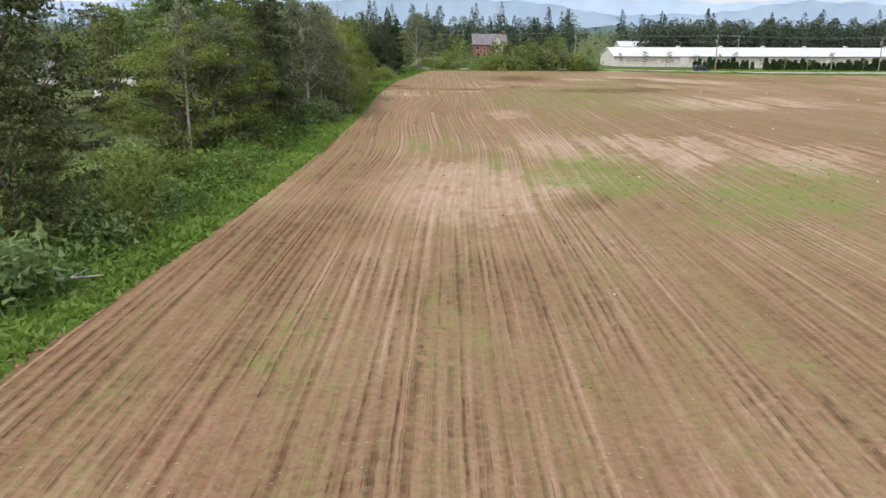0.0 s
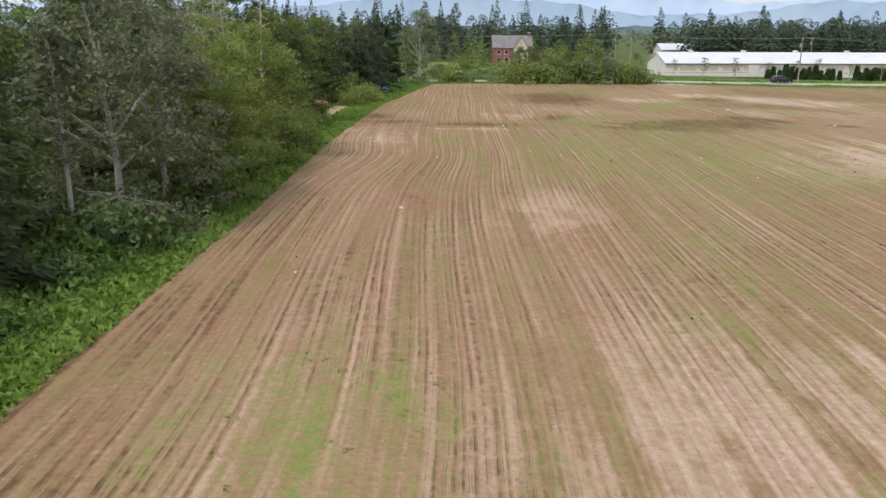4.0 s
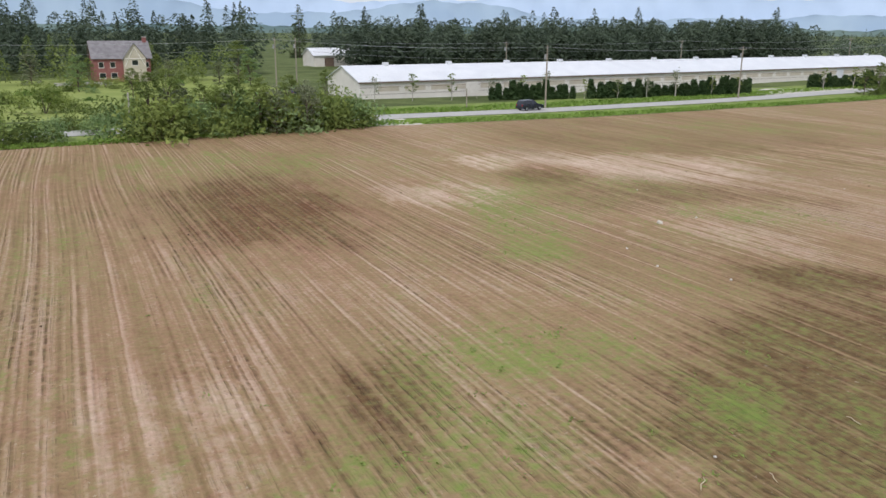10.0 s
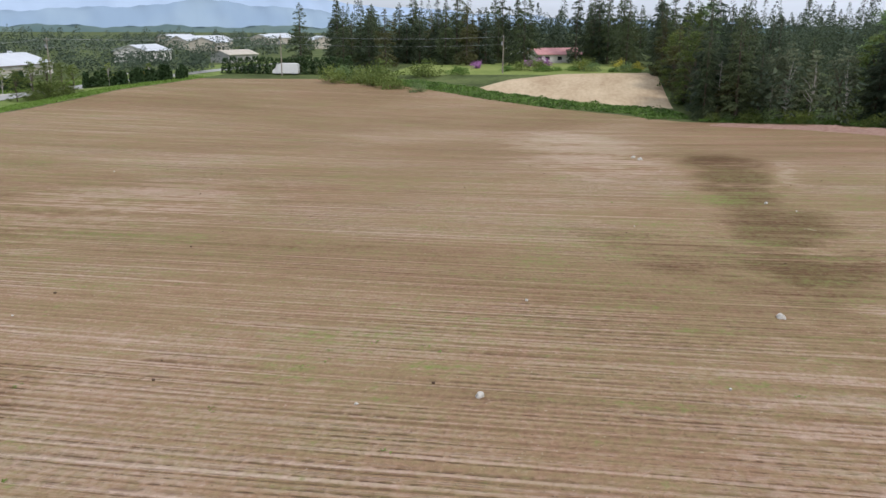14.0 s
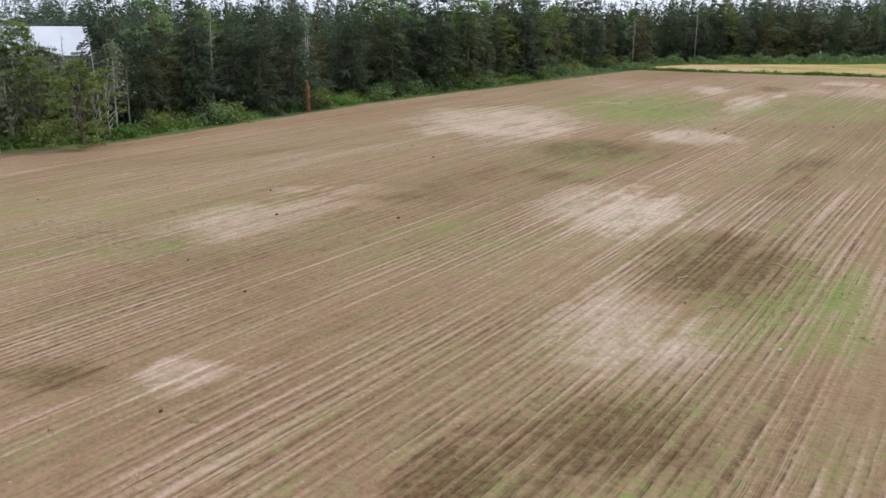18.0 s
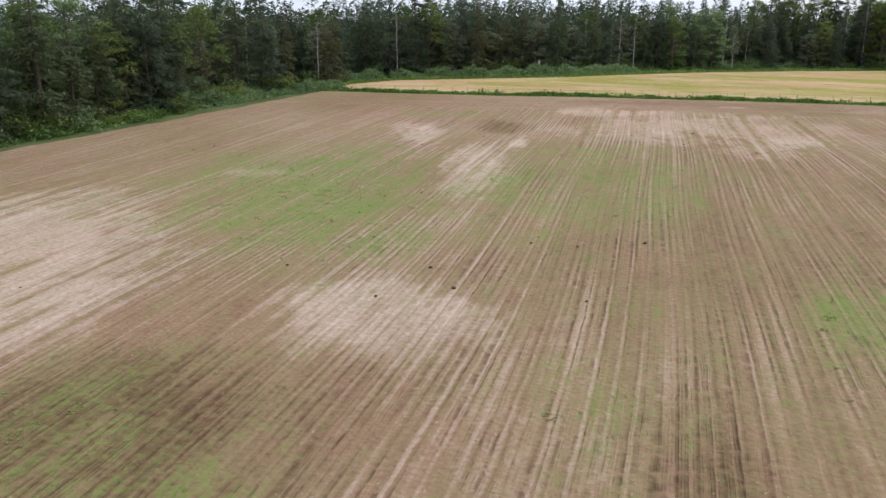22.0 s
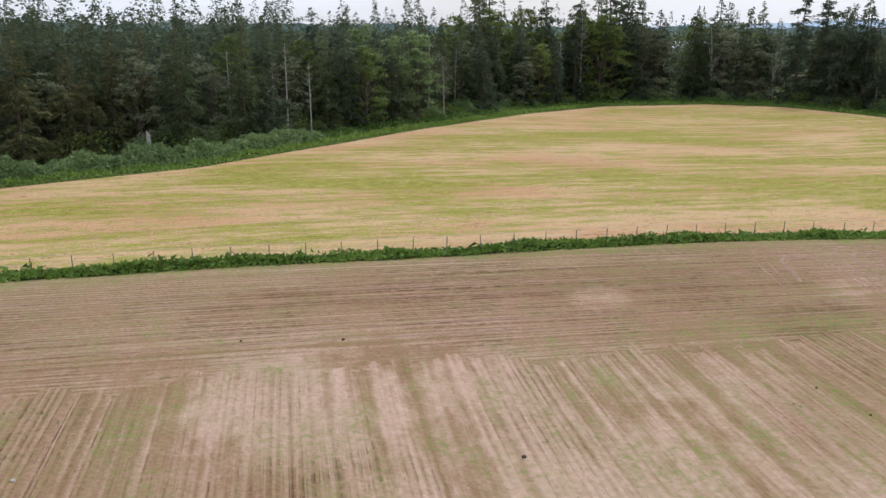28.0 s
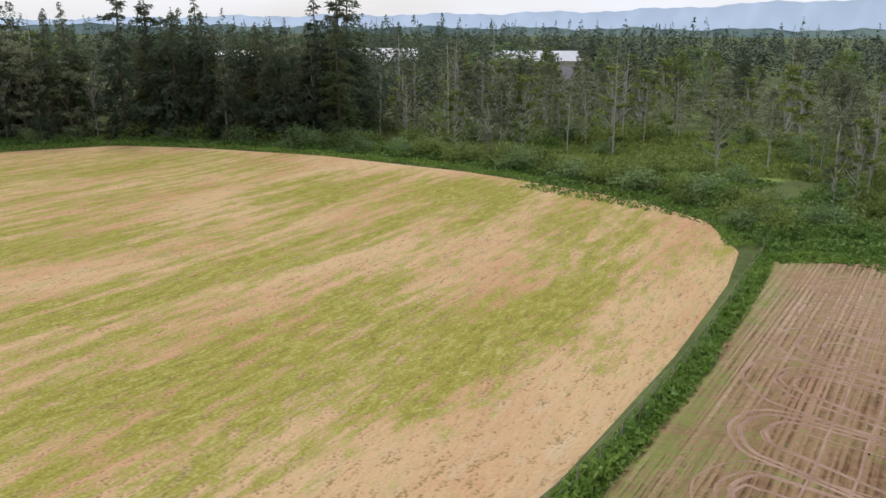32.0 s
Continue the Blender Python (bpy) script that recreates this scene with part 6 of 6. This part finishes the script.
VAN_BODY = ((-3.4, 0.4), (-3.45, 1.0), (-3.4, 2.75), (1.5, 2.8), (2.3, 2.55), (2.5, 1.7), (3.3, 1.2), (3.4, 0.5), (3.2, 0.36), (-3.2, 0.36))
VAN_CABIN = ((-3.2, 2.7), (-3.0, 2.95), (1.2, 2.95), (1.6, 2.7))
car_of("white_van", "white motorhome van parked beside the road", (239, 224), 100, VAN_BODY, VAN_CABIN, ((-2.6, -1.6, 1.5, 2.2), (-1.0, 0.2, 1.5, 2.2), (1.3, 2.2, 1.45, 2.2)), 2.2, WHITE_CAR, (-2.1, 2.2), 0.38)
car_of("parked_car", "pale car parked in the hedge yard", (-46, 112), 70, SUV_BODY, SUV_CABIN, ((-2.0, -1.15, 1.12, 1.55), (-1.05, -0.15, 1.12, 1.6), (-0.05, 0.75, 1.12, 1.55)), 1.8, WHITE_CAR, (-1.45, 1.42))
car_of("parked_dark_car", "dark car parked on the barn drive", (47, 280), 20, SUV_BODY, SUV_CABIN, ((-2.0, -1.15, 1.12, 1.55), (-1.05, -0.15, 1.12, 1.6), (-0.05, 0.75, 1.12, 1.55)), 1.8, DARK_PAINT, (-1.45, 1.42))
car_of("roadside_car", "dark car standing at the road junction", (247, 238), 100, SUV_BODY, SUV_CABIN, ((-2.0, -1.15, 1.12, 1.55), (-1.05, -0.15, 1.12, 1.6), (-0.05, 0.75, 1.12, 1.55)), 1.8, DARK_PAINT, (-1.45, 1.42))

# ---- signs and small things ----
board = tagged(new("white_board"), "blank white board on two posts before the barn", "sign")
piece("panel", bevelled(-1.5, 1.5, -0.05, 0.05, 0.7, 3.4, 0.02), WHITE_PAINT, board)
for x in (-1.3, 1.3):
    piece("post", limb([(x, 0.09, -0.4), (x, 0.09, 3.3)], (0.06, 0.06), 6), WEATHERED, board)
board.matrix_basis = pose(*on(78.5, 268), 0, 0, 10)
for x, y, paint, label in ((216, 251.5, YELLOW, "yellow diamond warning sign at the roadside"), (209, 252, WHITE_PAINT, "white road sign on a thin post")):
    s = tagged(new("road_sign"), label, "sign", "road signs")
    piece("post", limb([(0, 0.04, -0.4), (0, 0.04, 2.6)], (0.035, 0.035), 6), STEEL, s)
    turn45 = limb([(0, -0.03, 2.2), (0, 0.0, 2.2)], (0.55, 0.55), 4)
    piece("plate", turn45, paint, s)
    s.matrix_basis = pose(*on(x, y), 0, 0, -60)
for (x, y), s, turn in (((-11.8, 189), 1.5, 10), ((-13.2, 178), 0.8, 40)):
    n_ = 12
    uu, vv = np.meshgrid(np.linspace(-1, 1, n_), np.linspace(-1, 1, n_))
    hump = s * 0.75 * np.clip(1 - np.maximum(np.abs(uu), np.abs(vv)) ** 2.2, 0, 1) * (0.85 + 0.15 * np.sin(5 * uu + 3 * vv)) + 0.04
    t_ = tagged(new("tarpaulin_heap", mesh_of("tarpaulin", np.stack([uu * s, vv * s * 0.7, hump], -1).reshape(-1, 3), grid_faces(n_, n_), BLUE_TARP)), "blue tarpaulin thrown over a heap", "tarpaulin", "blue tarpaulins")
    t_.matrix_basis = pose(*on(x, y), 0, 0, turn)
# The yard by the hedge: a strip of mown grass and a dark mesh fence.
paving = tagged(sheet("dry_grass_strip", *np.meshgrid(np.linspace(-15.9, -13.5, 5), np.linspace(138.5, 161.5, 14)), 0.12, STRIP, 0.1), "bleached mown grass strip beside the yard fence", "grass", kind="structure")
mesh_fence = tagged(new("yard_fence"), "dark metal yard fence beside a lawn", "fence")
mesh_fence.location = on(-16.2, 151)
for k in range(9):
    y = -9 + 2.25 * k
    piece("post", limb([(0, y, -0.3), (0, y, 1.25)], (0.04, 0.04), 6), RUBBER, mesh_fence)
for z in (0.15, 0.65, 1.15):
    piece("rail", limb([(0, -9, z), (0, 9, z)], (0.025, 0.025), 5), RUBBER, mesh_fence)


def lump(seed, size, flat=0.7):
    """A broken lump: a coarse ball pushed about."""
    bm = bmesh.new()
    bmesh.ops.create_icosphere(bm, subdivisions=2, radius=1)
    g = random.Random(seed)
    for v_ in bm.verts:
        k = 0.8 + 0.35 * noise.noise(v_.co * 1.3 + Vector((seed, 0, 0))) + g.uniform(-0.06, 0.06)
        v_.co = Vector((v_.co.x * k, v_.co.y * k * 0.8, v_.co.z * k * flat)) * size
    out = np.array([v_.co[:] for v_ in bm.verts]), [tuple(q.index for q in f.verts) for f in bm.faces]
    bm.free()
    return out


clod_mesh, stone_mesh, small_stone = mesh_of("clod", *lump(3, 0.10), CLOD), mesh_of("field_stone", *lump(5, 0.3), STONE), mesh_of("small_stone", *lump(8, 0.14), STONE)


def lying(name, me, x, y, label, category, group, size=1.0):
    ob = tagged(new(name, me), label, category, group)
    ob.matrix_basis = Matrix.Translation(on(x, y, 0.10)) @ Matrix.Rotation(rng.uniform(0, 6.28), 4, "Z") @ Matrix.Scale(size, 4)


for x, y, s in ((45.9, 145.4, 0.85), (58.8, 147.9, 0.8), (69.4, 135.8, 1.0), (122, 139, 1.4), (123.8, 139.6, 1.2), (6.3, 135.3, 0.6), (-1.3, 92.6, 0.6), (-11.2, 66.2, 0.8), (39.2, 164, 0.9), (97, 131, 0.7)):
    lying("field_stone", stone_mesh, x, y, "pale stone lying on tilled soil", "stone", "stones in the field", s)
for x, y in ((76.7, 116.9), (73.5, 117.6), (87, 110.8), (83.2, 122.7), (108.4, 85.9), (102.7, 90.8), (95.6, 87.8), (106, 69.6), (97.2, 44.6), (91.5, 47.9), (90.3, 43.6), (88.5, 46.2), (78, 3), (80.6, 37.4), (80.2, -16.7), (86, -28.7), (77, -4.7), (59.6, 149.7), (58, 159.7), (66.9, 170), (70, 127)):
    lying("soil_clod", clod_mesh, x, y, "dark clod of earth on tilled soil", "clod", "clods in the field", rng.uniform(0.9, 1.4))
for k in range(150):
    x, y = rng.uniform(-8, 125), rng.uniform(-35, 190)
    lying("soil_clod", clod_mesh, x, y, "dark clod of earth on tilled soil", "clod", "clods in the field", rng.uniform(0.35, 1.0))
for k in range(70):
    x, y = rng.uniform(-8, 125), rng.uniform(-35, 190)
    lying("small_stone", small_stone, x, y, "small pale stone on tilled soil", "stone", "stones in the field", rng.uniform(0.3, 0.9))
stalk_mesh = mesh_of("stalk", *limb([(-0.5, 0, 0), (-0.1, 0.08, 0.03), (0.3, -0.03, 0.02), (0.55, 0.1, 0.0)], (0.02, 0.028, 0.024, 0.015), 5), STRAW)
for x, y in ((84.2, 88.7), (76.9, 94.7), (75.5, 93), (77.8, 90), (74.5, 86), (73.6, 84.5), (75.2, 82), (72.9, 86.8), (83, 55), (24, 136), (26, 139), (21, 137.5), (23, 134.6), (19, 138), (-13.8, 28.8), (88, 130), (80, 128)):
    lying("corn_stalk", stalk_mesh, x, y, "pale dead maize stalk on the soil", "stalk", "stalks in the field", rng.uniform(0.35, 0.75))
# Fallen branches at the hedge, the split stump and the log pile at the wood's edge.
for x, y, turn, size in ((-14.2, 28.8, 10, 1.2), (-15.0, 34.2, 40, 1.1), (-14.5, 66, 80, 1.6)):
    b_ = tagged(new("fallen_branch", mesh_of("fallen_branch", *together([limb([(-1, 0, 0.05), (0, 0.15, 0.2), (1.1, 0.0, 0.3)], (0.06, 0.05, 0.015), 5), limb([(0, 0.15, 0.2), (0.5, 0.6, 0.35)], (0.03, 0.01), 4), limb([(-0.3, 0.1, 0.15), (0.1, -0.5, 0.3)], (0.03, 0.01), 4)]), PALE_BARK)), "pale fallen branch in the grass", "branch", "fallen branches")
    b_.matrix_basis = pose(*on(x, y, 0.25), 0, 0, turn) @ Matrix.Scale(size, 4)
for x, y, high, mat, label in ((144.5, 44.6, 4.2, RED_BARK, "split red trunk of a broken tree"), (104, -83, 2.6, PALE_BARK, "pale broken stump at the wood's foot"), (-19, -55.5, 1.9, PALE_BARK, "pale stump in the scrub corner")):
    t_ = tagged(new("broken_stump", mesh_of("broken_stump", *limb([(0, 0, -0.3), (0.05, 0, high * 0.4), (0.0, 0.1, high * 0.8), (0.15, 0.1, high)], (0.34, 0.28, 0.22, 0.05), 8), mat)), label, "stump")
    t_.matrix_basis = pose(*on(x, y))
pile = tagged(new("log_pile"), "dark log pile at the wood's edge", "logs")
for k, (y, z) in enumerate(((-0.7, 0.25), (0, 0.25), (0.7, 0.25), (-0.35, 0.72), (0.35, 0.72))):
    piece("log", limb([(-1.8, y, z), (1.8 + 0.2 * (k % 3), y, z)], (0.27, 0.24), 9), BARK, pile)
pile.matrix_basis = pose(*on(139.5, -30, 0.05), 0, 0, 70)
mulch = tagged(new("mulch_heap", mesh_of("mulch_heap", *lump(27, 2.1, 0.32), ORANGE)), "orange-brown heap of bark mulch in the yard", "mulch")
mulch.matrix_basis = pose(*on(-18.8, 163, 0.2), 0, 0, 30)
heap = tagged(new("earth_mound", mesh_of("earth_mound", *lump(21, 2.6, 0.26), RUBBLE)), "reddish mound of earth in the yard", "mound")
heap.matrix_basis = pose(*on(-29, 78, 0.3))

g_, h_ = np.meshgrid(np.linspace(0, 1, 60), np.linspace(-1, 1, 15))
bank_x, bank_y = np.interp(g_, (0, 0.3, 0.7, 1), (172.5, 164.5, 149, 141.5)), np.interp(g_, (0, 0.3, 0.7, 1), (124.5, 110, 98.5, 90))
bank_x, bank_y = bank_x - 2.4 * h_, bank_y + 2.6 * h_
bank_z = rise(bank_x, bank_y) - 0.02 + 0.8 * np.clip(1 - h_ ** 2, 0, 1) * np.sin(np.pi * g_) ** 0.5 * (0.75 + 0.25 * wobble(bank_x, bank_y, 2.3, 4)) + 0.05 * wobble(bank_x, bank_y, 0.7, 2)
tagged(new("earth_bank", mesh_of("earth_bank", np.stack([bank_x, bank_y, bank_z], -1).reshape(-1, 3), grid_faces(15, 60), RUBBLE, smooth=True)), "low reddish bank of pushed-up earth below the wood", "bank", kind="structure")

# ---- wheel tracks pressed into the soil ----
def track(points, wide, label="pale wheel track pressed into the soil"):
    pts = np.array(points, float)
    way = np.gradient(pts, axis=0)
    way /= np.linalg.norm(way, axis=1)[:, None] + 1e-9
    side = np.stack([-way[:, 1], way[:, 0]], -1) * wide / 2
    rows_ = [pts + side * k for k in (-1, -0.4, 0.4, 1)]
    xs, ys = np.stack([r[:, 0] for r in rows_]), np.stack([r[:, 1] for r in rows_])
    z = rise(xs, ys) + np.array([0.072, 0.085, 0.085, 0.072])[:, None]
    return tagged(new("wheel_track", mesh_of("wheel_track", np.stack([xs, ys, z], -1).reshape(-1, 3), grid_faces(*xs.shape), TRACK, smooth=True)), label, "track", "wheel tracks", kind="structure")


for i in range(9):
    cx = 6.5 + 6.1 * i
    for r in (0.8, 1.3, 1.9, 2.6):
        r, ox, oy = r * rng.uniform(0.85, 1.15), rng.normal() * 0.25, rng.normal() * 0.35
        g = np.linspace(math.pi * rng.uniform(0.85, 1.02), 2 * math.pi * rng.uniform(0.92, 1.0), 26)
        arc = [(cx + ox + r * 1.2 * math.cos(a) + 0.1 * math.sin(5 * a + i), -37.6 + oy + r * 1.1 * math.sin(a)) for a in g]
        legs = [(arc[0][0] + 0.5 * f, arc[0][1] + (5 + r) * f) for f in np.linspace(1, 0.1, 6)] + arc + [(arc[-1][0] + 1.4 * f, arc[-1][1] + (3 + r) * f) for f in np.linspace(0.1, 1, 6)]
        track(legs, rng.uniform(0.1, 0.24))
for y in (-36.2, -34.6, -30.4, -28.8):
    track([(x, y + 0.25 * math.sin(x / 9) + 0.05 * math.sin(x)) for x in np.linspace(2, 104, 70)], 0.13)

WEEDY = foliage("weed_leaves", (0.150, 0.225, 0.045), (0.280, 0.360, 0.095), 0.4)


# ---- weeds standing in the field ----
def field_weeds(seed, tries):
    """Tufts of green weeds, thick where the weedy patches lie."""
    g = np.random.default_rng(seed)
    x, y = g.uniform(-8, 125, tries), g.uniform(-30, 205, tries)
    thick = patches(x, y, WEED) + 0.25 * wobble(x, y, 1.9, 5) + 0.25 * wobble(x, y, 0.7, 2)
    keep = g.uniform(0.3, 2.2, tries) < thick
    k = int(keep.sum())
    tuft = np.stack([x[keep], y[keep]], -1)[np.repeat(np.arange(k), 5)] + g.normal(size=(5 * k, 2)) * 0.12
    centres = np.concatenate([tuft, (rise(tuft[:, 0], tuft[:, 1]) + 0.10)[:, None]], 1)
    way = np.tile((0.0, 0.0, 0.5), (5 * k, 1)) + 0.6 * g.normal(size=(5 * k, 3))
    tagged(new("field_weeds", mesh_of("field_weeds", *leaves(g, centres, 0.06, 0.035, 0.0, way, 0.92), WEEDY)), "tufts of green weeds in the tilled soil", "weeds", kind="stuff")


field_weeds(61, 70000)
